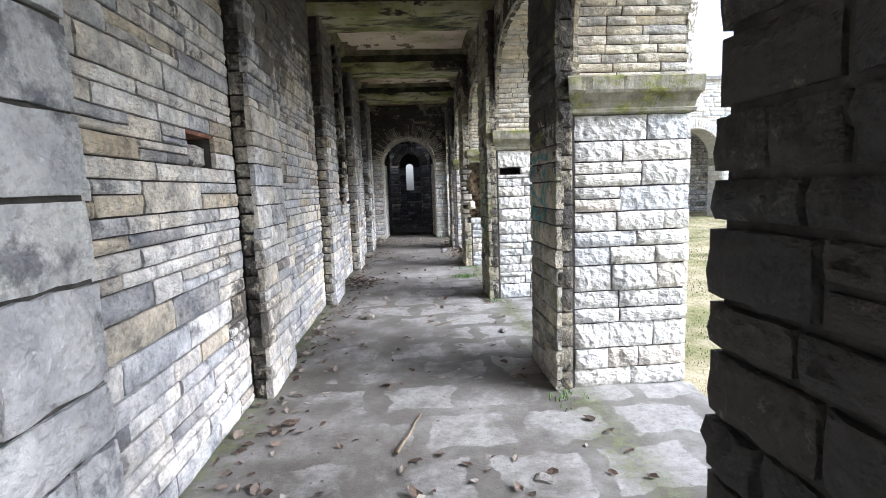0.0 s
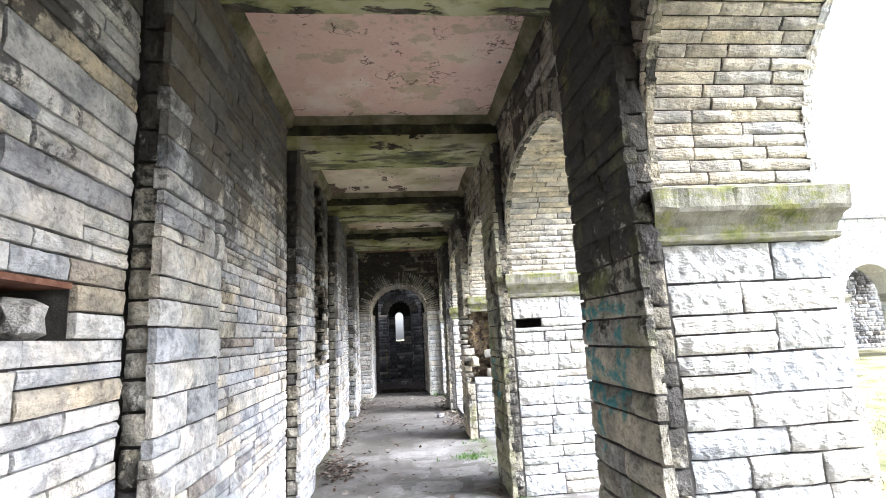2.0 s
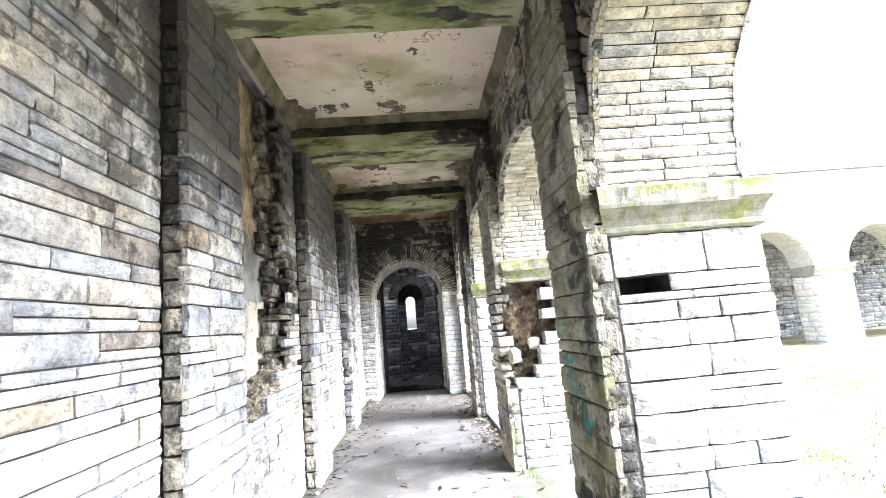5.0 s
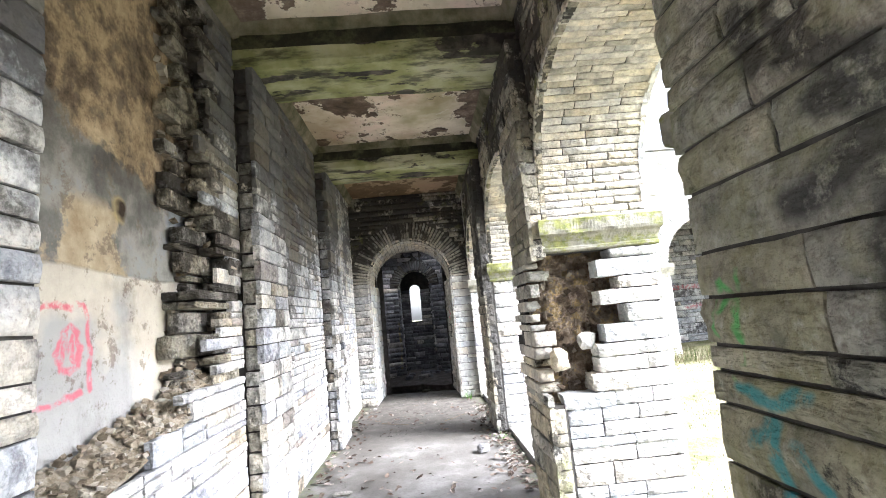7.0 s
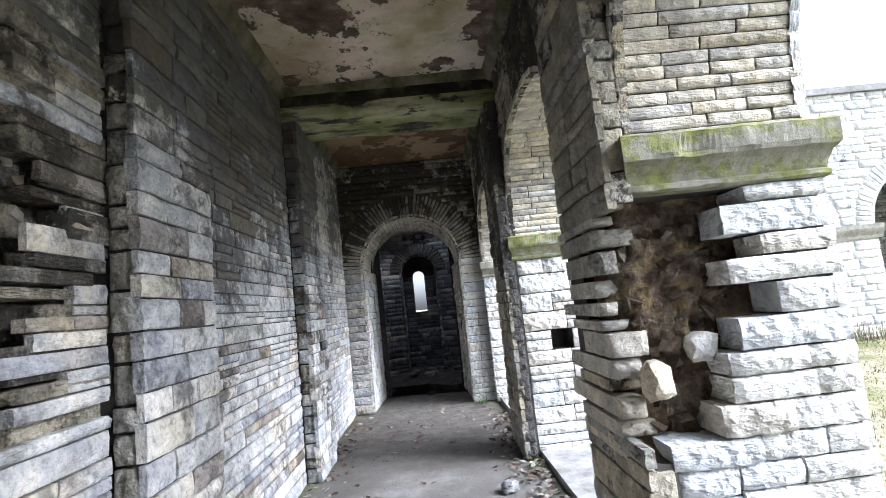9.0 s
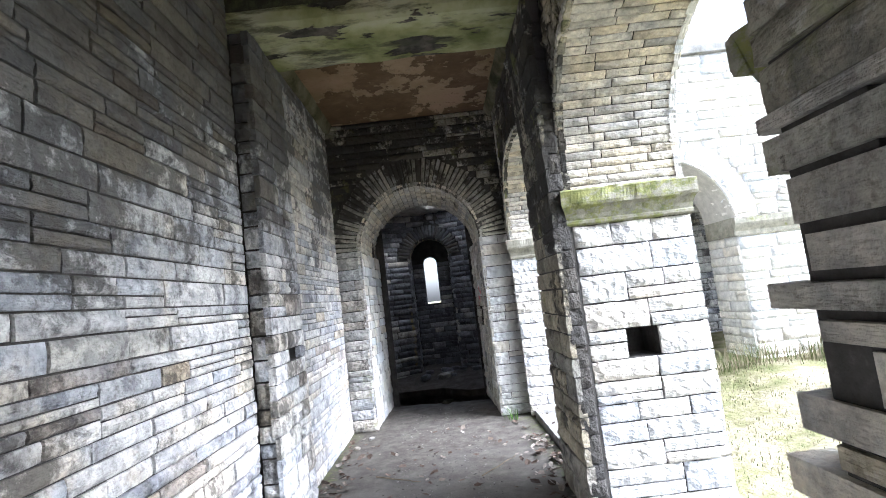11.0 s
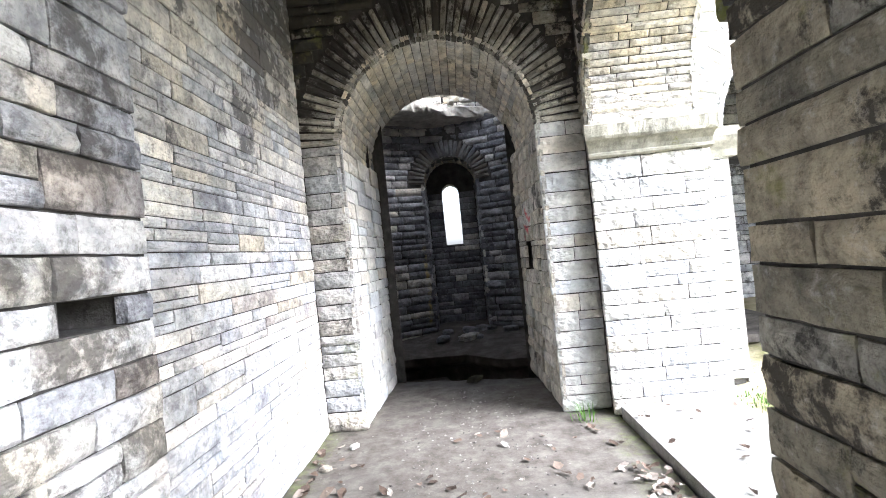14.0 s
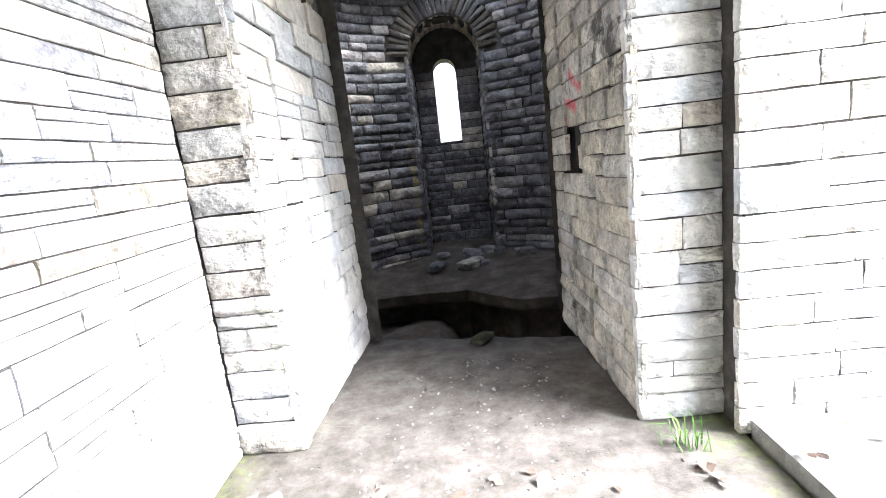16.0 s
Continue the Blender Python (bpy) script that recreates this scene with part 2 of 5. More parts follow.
BROWN_TEAL = stone_material("brown_limestone_teal_paint", BUFFS, soot=0.29, relief=0.042, ragged=0.08, soot_colour=(0.02, 0.019, 0.018), darkening=(0.0, 1.0, 0.0, 0.70, -9.0, 0.55), moss=0.5, paints=[
    (pier_line([(4.1, 1.72), (3.9, 1.7), (3.72, 1.74), (3.55, 1.70)]) + pier_line([(4.08, 1.5), (3.9, 1.42), (3.62, 1.36), (3.55, 1.5)])
     + pier_line([(4.12, 1.28), (3.98, 1.36), (3.82, 1.22), (3.6, 1.32)]) + pier_line([(3.95, 1.7), (3.98, 1.3), (3.95, 1.0)]) + pier_line([(3.62, 1.6), (3.66, 1.2)]), 0.045, TEAL, 0.46)])
GREENS = [(0.0, (0.46, 0.44, 0.32)), (0.3, (0.58, 0.55, 0.43)), (0.55, (0.50, 0.49, 0.42)), (0.75, (0.62, 0.57, 0.45)), (0.9, (0.42, 0.42, 0.34))]
BROWN_GREEN = stone_material("brown_limestone_green_paint", [(p, tuple(q * 0.76 for q in c)) for p, c in GREENS], soot=0.32, relief=0.042, moss=0.9, ragged=0.08, soot_colour=(0.02, 0.019, 0.018), darkening=(0.0, 1.0, 0.0, 0.16, -9.0), paints=[
    (pier_line([(7.06, 1.47), (7.01, 1.61), (6.96, 1.55), (7.02, 1.52)]) + pier_line([(6.93, 1.65), (6.94, 1.36)]) + pier_line([(7.0, 1.35), (6.92, 1.38)]), 0.022, GREEN, 0.36),
    (pier_line([(6.99, 1.32), (6.88, 1.29), (6.76, 1.33)]) + pier_line([(6.96, 1.2), (6.88, 1.24), (6.86, 1.08)]) + pier_line([(6.80, 1.2), (6.74, 1.12), (6.72, 0.98)]) + pier_line([(6.8, 0.9), (6.6, 1.0)]), 0.032, TEAL, 0.42),
    (pier_line([(6.76, 2.26), (6.72, 2.10)]) + pier_line([(6.64, 2.2), (6.6, 2.06), (6.48, 1.98)]) + pier_line([(6.69, 1.75), (6.56, 1.80), (6.44, 1.85)]) + pier_line([(6.58, 1.94), (6.45, 1.92)])
     + pier_line([(6.48, 1.25), (6.47, 1.75)]) + pier_line([(6.75, 2.5), (6.5, 2.75)]), 0.075, BLACK, 0.40)])
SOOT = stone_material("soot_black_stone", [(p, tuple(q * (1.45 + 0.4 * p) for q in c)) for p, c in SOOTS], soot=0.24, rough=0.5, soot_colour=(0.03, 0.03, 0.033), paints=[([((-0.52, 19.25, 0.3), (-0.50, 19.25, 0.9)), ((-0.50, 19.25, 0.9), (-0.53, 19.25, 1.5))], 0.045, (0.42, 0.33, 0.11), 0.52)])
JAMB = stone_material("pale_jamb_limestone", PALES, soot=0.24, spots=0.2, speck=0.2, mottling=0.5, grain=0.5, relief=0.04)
# Right reveal: buff stone, with the shade of that side toned in.
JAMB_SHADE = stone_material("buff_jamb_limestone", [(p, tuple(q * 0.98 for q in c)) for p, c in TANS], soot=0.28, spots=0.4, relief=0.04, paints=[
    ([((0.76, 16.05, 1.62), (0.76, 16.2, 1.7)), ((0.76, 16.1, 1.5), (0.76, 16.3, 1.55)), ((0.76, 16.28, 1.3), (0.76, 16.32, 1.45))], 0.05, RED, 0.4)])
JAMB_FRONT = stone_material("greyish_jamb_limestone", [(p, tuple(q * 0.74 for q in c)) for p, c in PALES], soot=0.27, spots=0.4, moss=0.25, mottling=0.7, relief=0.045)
NORTH = stone_material("pale_courtyard_limestone", [(p, tuple(q * 1.06 for q in c)) for p, c in PALES], soot=0.13, spots=0.2, speck=0.3, mottling=0.5)
NORTH_IN = stone_material("courtyard_passage_limestone", GREYS, soot=0.42, paints=[
    ([((7.2, 19.0, 1.75), (10.0, 19.0, 1.7)), ((7.5, 19.0, 1.2), (11.0, 19.0, 1.25))], 0.10, (0.46, 0.13, 0.15), 0.52)])
RING_STONE = stone_material("sooty_voussoir_limestone", BUFFS, soot=0.50, ragged=0.1, soot_colour=(0.04, 0.037, 0.033))
MORTAR = mortar_material()


def concrete_material():
    n = Nodes("corridor_floor")
    patch = n.math("ADD", n.math("MULTIPLY", n.noise(0.9, 6, 0.6), 0.6), n.math("MULTIPLY", n.noise(3.2, 5, 0.65), 0.4))
    c = n.ramp(patch, [(0.36, (0.075, 0.070, 0.062)), (0.47, (0.125, 0.118, 0.108)), (0.53, (0.165, 0.158, 0.148)), (0.58, (0.22, 0.214, 0.205)), (0.68, (0.28, 0.275, 0.265))])
    warp = n.node("ShaderNodeTexNoise")
    n.put(warp.inputs["Vector"], n.pos)
    warp.inputs["Scale"].default_value, warp.inputs["Detail"].default_value = 3.5, 6.0
    brick = n.node("ShaderNodeTexBrick")
    n.put(brick.inputs["Vector"], n.vec("ADD", n.pos, n.vec("MULTIPLY", n.vec("SUBTRACT", warp.outputs["Color"], (0.5, 0.5, 0.5)), (0.32, 0.32, 0.0))))
    brick.inputs["Scale"].default_value, brick.inputs["Brick Width"].default_value, brick.inputs["Row Height"].default_value = 1.0, 0.62, 0.52
    brick.inputs["Mortar Size"].default_value, brick.inputs["Mortar Smooth"].default_value = 0.075, 0.25
    worn = n.math("MULTIPLY", n.math("SUBTRACT", 1.0, brick.outputs["Fac"]), n.band(n.math("ADD", n.noise(1.1, 6, 0.65), n.math("MULTIPLY", n.axis(0), 0.07)), 0.45, 0.55))
    worn = n.math("MULTIPLY", worn, n.band(n.axis(1), 11.0, 6.5))
    c = n.mix(n.math("MULTIPLY", worn, 0.62), c, n.ramp(n.noise(12, 6, 0.7), [(0.35, (0.24, 0.238, 0.23)), (0.65, (0.42, 0.418, 0.41))]))
    c = n.mix(n.math("MULTIPLY", n.band(n.noise(30, 6, 0.75), 0.52, 0.66), 0.5), c, (0.09, 0.08, 0.065))
    c = n.mix(n.math("MULTIPLY", n.band(n.noise(2.3, 6, 0.75), 0.63, 0.72), 0.55), c, (0.11, 0.13, 0.05))
    dirt = n.ramp(n.noise(6, 7, 0.72), [(0.35, (0.055, 0.048, 0.041)), (0.5, (0.10, 0.090, 0.078)), (0.65, (0.155, 0.142, 0.126))])
    c = n.mix(n.band(n.math("ADD", n.axis(1), n.math("MULTIPLY", n.math("SUBTRACT", n.noise(1.5, 5), 0.5), 4.0)), 11.0, 14.5), c, dirt)
    foot = n.math("ADD", n.math("ABSOLUTE", n.math("ADD", n.axis(0), 0.02)), n.math("MULTIPLY", n.math("SUBTRACT", n.noise(4, 6, 0.7), 0.5), 0.9))
    c = n.mix(n.math("MULTIPLY", n.math("MULTIPLY", n.band(foot, 0.98, 1.2), n.band(n.axis(0), 1.35, 1.15)), 0.7), c, n.ramp(n.noise(16, 5), [(0.4, (0.05, 0.05, 0.025)), (0.6, (0.12, 0.14, 0.05))]))
    return n.done(c, n.band(patch, 0.0, 0.62), n.math("ADD", n.noise(18, 7, 0.7), n.math("MULTIPLY", n.noise(90, 3, 0.6), 0.5)), 0.45, 0.012)


def plaster_material():
    """Pink distemper over the first bays, cream with green damp and peeling further on, darker brown in the last."""
    n = Nodes("ceiling_plaster")
    y = n.math("ADD", n.axis(1), n.math("MULTIPLY", n.math("SUBTRACT", n.noise(1.2, 4), 0.5), 1.2))
    pink = n.ramp(n.noise(1.1, 6, 0.62), [(0.34, (0.68, 0.60, 0.50)), (0.44, (0.70, 0.52, 0.46)), (0.56, (0.66, 0.46, 0.41)), (0.68, (0.74, 0.62, 0.56))])
    pink = n.mix(n.math("MULTIPLY", n.band(n.noise(1.7, 7, 0.62, stretch=(1, 1.3, 1)), 0.54, 0.57), 0.75), pink, n.ramp(n.noise(7, 6, 0.7), [(0.35, (0.36, 0.30, 0.21)), (0.65, (0.52, 0.45, 0.33))]))
    cream = n.ramp(n.noise(1.3, 6, 0.62), [(0.36, (0.72, 0.65, 0.53)), (0.5, (0.66, 0.58, 0.46)), (0.62, (0.72, 0.58, 0.50))])
    cream = n.mix(n.math("MULTIPLY", n.band(n.noise(1.0, 4, 0.55), 0.50, 0.64), 0.75), cream, (0.30, 0.27, 0.13))
    c = n.mix(n.band(y, 6.4, 7.3), pink, cream)
    mark = n.noise(5.5, 9, 0.74)
    c = n.mix(n.math("MULTIPLY", n.band(mark, 0.60, 0.64), 0.5), c, (0.24, 0.18, 0.14))
    c = n.mix(n.math("MULTIPLY", n.band(n.noise(26, 6, 0.75), 0.55, 0.68), 0.4), c, (0.32, 0.24, 0.19))
    crack = n.math("ABSOLUTE", n.math("SUBTRACT", n.noise(1.6, 6, 0.6), 0.5))
    c = n.mix(n.math("MULTIPLY", n.math("MULTIPLY", n.band(crack, 0.009, 0.003), n.band(n.noise(2.4, 3), 0.50, 0.56)), 0.85), c, (0.09, 0.065, 0.05))
    amount = n.math("ADD", n.math("MULTIPLY", n.band(y, 6.8, 8.2), 0.10), n.math("MULTIPLY", n.band(n.axis(1), 9.6, 10.2), 0.075))
    peel = n.math("ADD", n.noise(1.15, 9, 0.60, stretch=(1.2, 1, 1)), amount)
    lip = n.math("MULTIPLY", n.band(peel, 0.645, 0.66), 0.5)
    c = n.mix(lip, c, (0.80, 0.74, 0.62))
    c = n.mix(n.band(peel, 0.664, 0.672), c, n.ramp(n.noise(5, 7, 0.7), [(0.35, (0.065, 0.045, 0.034)), (0.55, (0.17, 0.125, 0.095)), (0.68, (0.34, 0.27, 0.21))]))
    damp = n.math("MULTIPLY", n.band(n.axis(1), 9.6, 10.2), n.band(n.noise(0.8, 5, 0.6), 0.42, 0.58))
    c = n.mix(n.math("MULTIPLY", damp, 0.75), c, n.mix(1.0, c, (0.48, 0.40, 0.28), "MULTIPLY"))
    c = n.mix(n.math("MULTIPLY", n.band(n.axis(1), 12.3, 12.9), 0.92), c, n.mix(1.0, n.mix(0.35, c, (0.5, 0.42, 0.30)), (0.46, 0.36, 0.26), "MULTIPLY"))
    h = n.math("SUBTRACT", n.math("ADD", n.math("MULTIPLY", n.noise(16, 6), 0.25), n.math("MULTIPLY", n.noise(2.5, 4), 0.5)), n.band(peel, 0.655, 0.675))
    return n.done(c, 0.92, h, 0.7, 0.02)


def beam_material():
    n = Nodes("mossy_concrete_beam")
    c = n.ramp(n.noise(1.6, 6, 0.6), [(0.34, (0.14, 0.155, 0.05)), (0.46, (0.27, 0.28, 0.12)), (0.56, (0.40, 0.395, 0.23)), (0.7, (0.48, 0.46, 0.34))])
    peel = n.noise(2.1, 6, 0.6, stretch=(0.7, 2.2, 1.4))
    c = n.mix(n.band(peel, 0.555, 0.575), c, n.ramp(n.noise(9, 5), [(0.4, (0.03, 0.028, 0.024)), (0.65, (0.12, 0.105, 0.085))]))
    c = n.mix(n.math("MULTIPLY", n.band(n.noise(1.3, 6, 0.7, stretch=(1, 3.0, 5.0)), 0.50, 0.60), 0.8), c, (0.045, 0.045, 0.03))
    h = n.math("SUBTRACT", n.math("MULTIPLY", n.noise(20, 6), 0.3), n.band(peel, 0.55, 0.58))
    return n.done(c, 0.9, h, 0.7, 0.03)


def plain_material(name, stops, scale, rough=0.9, bump=0.4, distance=0.01, spec=0.25, per_piece=False):
    n = Nodes(name)
    f = n.piece() if per_piece else n.noise(scale, 7, 0.68)
    c = n.ramp(f, stops)
    if per_piece:
        c = n.mix(n.band(n.noise(scale, 5), 0.3, 0.75), c, n.mix(1.0, c, (0.55, 0.52, 0.5), "MULTIPLY"))
    return n.done(c, rough, n.math("ADD", n.noise(scale * 3, 6, 0.7), n.noise(scale * 11, 4, 0.7)), bump, distance, spec)


def capital_material():
    n = Nodes("mossy_capital_stone")
    c = n.ramp(n.noise(11, 6, 0.7), [(0.3, (0.15, 0.145, 0.12)), (0.5, (0.27, 0.26, 0.21)), (0.7, (0.38, 0.365, 0.30))])
    m = n.math("ADD", n.noise(4.4, 8, 0.78, stretch=(1, 1, 1.6)), n.math("MULTIPLY", n.band(n.axis(2), 2.14, 2.2), 0.05))
    m = n.math("SUBTRACT", m, n.math("MULTIPLY", n.band(n.axis(1), 13.5, 15.0), 0.12))
    c = n.mix(n.math("MULTIPLY", n.band(m, 0.49, 0.58), 0.85), c, n.ramp(n.noise(20, 4), [(0.35, (0.11, 0.13, 0.03)), (0.65, (0.25, 0.26, 0.07))]))
    return n.done(c, 0.93, n.math("ADD", n.noise(26, 7, 0.7), n.math("MULTIPLY", n.noise(120, 3), 0.15)), 0.6, 0.012)


def render_material():
    """Bare backing of the fallen facing: grey cement above, buff plaster below, a red sprayed tag."""
    n = Nodes("bared_plaster")
    wave = n.math("MULTIPLY", n.math("SUBTRACT", n.noise(2.2, 5), 0.5), 0.10)
    z = n.math("ADD", n.axis(2), wave)
    buff = n.ramp(n.noise(3.0, 8, 0.72), [(0.32, (0.36, 0.32, 0.25)), (0.42, (0.48, 0.44, 0.36)), (0.55, (0.55, 0.51, 0.42)), (0.68, (0.62, 0.58, 0.49))])
    buff = n.mix(n.math("MULTIPLY", n.band(n.math("ADD", n.noise(1.3, 5), n.math("MULTIPLY", n.band(z, 1.55, 1.2), 0.14)), 0.52, 0.62), 0.75), buff, (0.33, 0.34, 0.35))
    grey = n.ramp(n.noise(1.8, 7, 0.68), [(0.34, (0.09, 0.086, 0.076)), (0.46, (0.17, 0.165, 0.15)), (0.55, (0.29, 0.28, 0.25)), (0.66, (0.27, 0.295, 0.32))])
    tan = n.ramp(n.noise(6, 7, 0.7), [(0.35, (0.30, 0.23, 0.14)), (0.65, (0.50, 0.42, 0.29))])
    grey = n.mix(n.math("MULTIPLY", n.band(n.math("ADD", n.noise(2.0, 6, 0.65), n.math("MULTIPLY", n.band(n.axis(1), 8.4, 7.9), 0.10)), 0.56, 0.60), n.band(z, 2.36, 2.28)), grey, tan)
    brown = n.ramp(n.noise(3.2, 8, 0.72), [(0.36, (0.06, 0.046, 0.034)), (0.46, (0.18, 0.135, 0.09)), (0.52, (0.34, 0.26, 0.16)), (0.62, (0.52, 0.41, 0.26))])
    c = n.mix(n.band(z, 1.955, 1.972), buff, grey)
    slope = n.math("ADD", n.math("ADD", n.axis(2), n.math("MULTIPLY", n.axis(1), 0.30)), n.math("MULTIPLY", n.math("SUBTRACT", n.noise(3.0, 7, 0.65), 0.5), 0.8))
    c = n.mix(n.band(slope, 5.02, 5.10), c, brown)
    c = n.mix(n.math("MULTIPLY", n.band(n.noise(7, 9, 0.8), 0.55, 0.60), 0.7), c, (0.17, 0.135, 0.10))
    c = n.mix(n.math("MULTIPLY", n.band(n.noise(1.1, 8, 0.7, stretch=(1, 1.4, 0.8)), 0.50, 0.60), 0.5), c, n.mix(1.0, c, (0.55, 0.53, 0.50), "MULTIPLY"))
    x = -1.405
    # Small round hole painted flat: its dark inside is colour, ochre around it.
    c = n.mix(n.math("MULTIPLY", n.strokes([((x, 8.29, 2.28), (x, 8.29, 2.34))], 0.06, 0.02, 0.3), 0.6), c, (0.42, 0.33, 0.14))
    c = n.mix(n.strokes([((x, 8.31, 2.30), (x, 8.31, 2.33))], 0.05, 0.02, 0.2), c, (0.035, 0.022, 0.014))
    pts = [(7.62, 1.74), (7.80, 1.79), (8.02, 1.79), (8.05, 1.74), (8.06, 1.40)]
    tag = list(zip(pts, pts[1:])) + [((7.60, 1.36), (7.86, 1.37)), ((7.86, 1.37), (8.0, 1.40))]
    for cy, cz, ry, rz in ((7.93, 1.59, 0.075, 0.11),):
        tag += [((cy + ry * math.cos(q), cz + rz * math.sin(q)), (cy + ry * math.cos(q + 0.8), cz + rz * math.sin(q + 0.8))) for q in (0, 0.8, 1.6, 2.4, 3.2, 4.0, 4.8, 5.6)]
    bars = [(7.89, 1.53), (7.895, 1.65), (7.925, 1.57), (7.955, 1.65), (7.965, 1.53)]
    tag += list(zip(bars, bars[1:]))
    c = n.mix(n.math("MULTIPLY", n.strokes([((x, *p), (x, *q)) for p, q in tag], 0.022, 0.02, 0.43), 0.75), c, (0.62, 0.10, 0.15))
    height = n.math("ADD", n.noise(14, 7, 0.7), n.math("MULTIPLY", n.noise(70, 4, 0.7), 0.4))
    height = n.math("SUBTRACT", height, n.math("MULTIPLY", n.band(z, 1.955, 1.972), 0.7))
    return n.done(c, 0.93, n.math("ADD", height, n.math("MULTIPLY", n.band(slope, 5.0, 5.12), 1.2)), 0.8, 0.02)


# Beam sides near black: damp staining, with their shade put into the colour.
DARK_CONCRETE = plain_material("black_concrete", [(0.3, (0.012, 0.012, 0.009)), (0.5, (0.035, 0.035, 0.022)), (0.62, (0.09, 0.09, 0.05)), (0.75, (0.19, 0.18, 0.13))], 4, bump=0.6, distance=0.02)
FLOOR = concrete_material()
PLASTER = plaster_material()
BEAM = beam_material()
CAPITAL = capital_material()
BARED = render_material()
COVE = plain_material("stained_cove_plaster", [(0.32, (0.04, 0.042, 0.02)), (0.45, (0.11, 0.105, 0.06)), (0.58, (0.20, 0.175, 0.12)), (0.72, (0.30, 0.26, 0.20))], 2.5, bump=0.5)
RUBBLE = plain_material("rubble_core", [(0.32, (0.045, 0.032, 0.022)), (0.44, (0.17, 0.12, 0.078)), (0.53, (0.30, 0.24, 0.18)), (0.60, (0.42, 0.30, 0.14)), (0.70, (0.56, 0.47, 0.34))], 7, bump=1.0, distance=0.05)
RUIN_CORE = plain_material("crumbled_buff_mortar", [(0.32, (0.16, 0.125, 0.085)), (0.46, (0.36, 0.30, 0.215)), (0.56, (0.50, 0.445, 0.355)), (0.70, (0.62, 0.58, 0.50))], 9, bump=1.0, distance=0.03)
RUIN_BITS = plain_material("crumbled_buff_stones", [(0.0, (0.16, 0.13, 0.09)), (0.35, (0.34, 0.29, 0.21)), (0.7, (0.48, 0.43, 0.34)), (1.0, (0.60, 0.57, 0.50))], 14, per_piece=True, bump=0.8, distance=0.02)
RUBBLE_BITS = plain_material("rubble_stones", [(0.0, (0.08, 0.06, 0.04)), (0.5, (0.20, 0.15, 0.105)), (0.8, (0.30, 0.25, 0.19)), (1.0, (0.42, 0.37, 0.29))], 12, per_piece=True, bump=0.8, distance=0.02)
MORTAR_PALE = plain_material("pale_mortar", [(0.3, (0.40, 0.385, 0.35)), (0.7, (0.62, 0.60, 0.55))], 9)
ROOF_CORE = plain_material("crumbled_roof_concrete", [(0.3, (0.22, 0.20, 0.16)), (0.5, (0.44, 0.41, 0.35)), (0.7, (0.66, 0.63, 0.56))], 6, bump=1.0, distance=0.04)
SLAB = plain_material("pale_sill_slab", [(0.3, (0.15, 0.146, 0.134)), (0.45, (0.25, 0.245, 0.23)), (0.55, (0.31, 0.305, 0.29)), (0.7, (0.40, 0.39, 0.37))], 5, bump=0.7, distance=0.012)
DIRT = plain_material("dirt", [(0.3, (0.04, 0.036, 0.03)), (0.5, (0.085, 0.075, 0.062)), (0.7, (0.16, 0.14, 0.12))], 5, bump=0.7, distance=0.03)
GRASS_GROUND = plain_material("dry_grass_ground", [(0.3, (0.115, 0.13, 0.045)), (0.42, (0.20, 0.205, 0.09)), (0.52, (0.32, 0.29, 0.18)), (0.66, (0.43, 0.385, 0.27))], 1.3, bump=0.9, distance=0.06)
GRASS = plain_material("grass_blades", [(0.0, (0.09, 0.13, 0.035)), (0.35, (0.17, 0.20, 0.075)), (0.6, (0.29, 0.26, 0.16)), (1.0, (0.42, 0.37, 0.26))], 3, per_piece=True)
BRICK = plain_material("red_brick", [(0.3, (0.09, 0.045, 0.03)), (0.5, (0.18, 0.085, 0.055)), (0.7, (0.26, 0.15, 0.11))], 14)
LEAF = plain_material("dead_leaves", [(0.0, (0.05, 0.038, 0.03)), (0.35, (0.12, 0.085, 0.065)), (0.6, (0.20, 0.155, 0.125)), (0.8, (0.30, 0.265, 0.23)), (1.0, (0.44, 0.41, 0.37))], 30, per_piece=True)
CHIP_STONE = plain_material("dull_grey_stone", [(0.3, (0.16, 0.15, 0.14)), (0.5, (0.28, 0.27, 0.25)), (0.7, (0.40, 0.39, 0.37))], 18, bump=0.8, distance=0.01)
TWIG = plain_material("dry_twigs", [(0.3, (0.12, 0.09, 0.06)), (0.7, (0.30, 0.25, 0.18))], 20)
CHIP = plain_material("stone_chips", [(0.0, (0.08, 0.075, 0.07)), (0.6, (0.19, 0.18, 0.17)), (1.0, (0.34, 0.33, 0.31))], 30, per_piece=True)
GREENLEAF = plain_material("green_weed", [(0.0, (0.06, 0.16, 0.03)), (1.0, (0.16, 0.30, 0.06))], 20, per_piece=True)

# ---- mesh helpers ----
def mesh_of(name, verts, faces, mat):
    me = bpy.data.meshes.new(name)
    me.from_pydata([tuple(v) for v in verts], [], faces)
    me.materials.append(mat)
    me.update()
    return me


def structure(name, verts, faces, mat, label, category):
    return tagged(new(name, mesh_of(name, verts, faces, mat)), label, category, kind="structure")


def part(name, verts, faces, mat, parent, label=""):
    ob = new(name, mesh_of(name, verts, faces, mat))
    ob.parent = parent
    return tagged(ob, label)


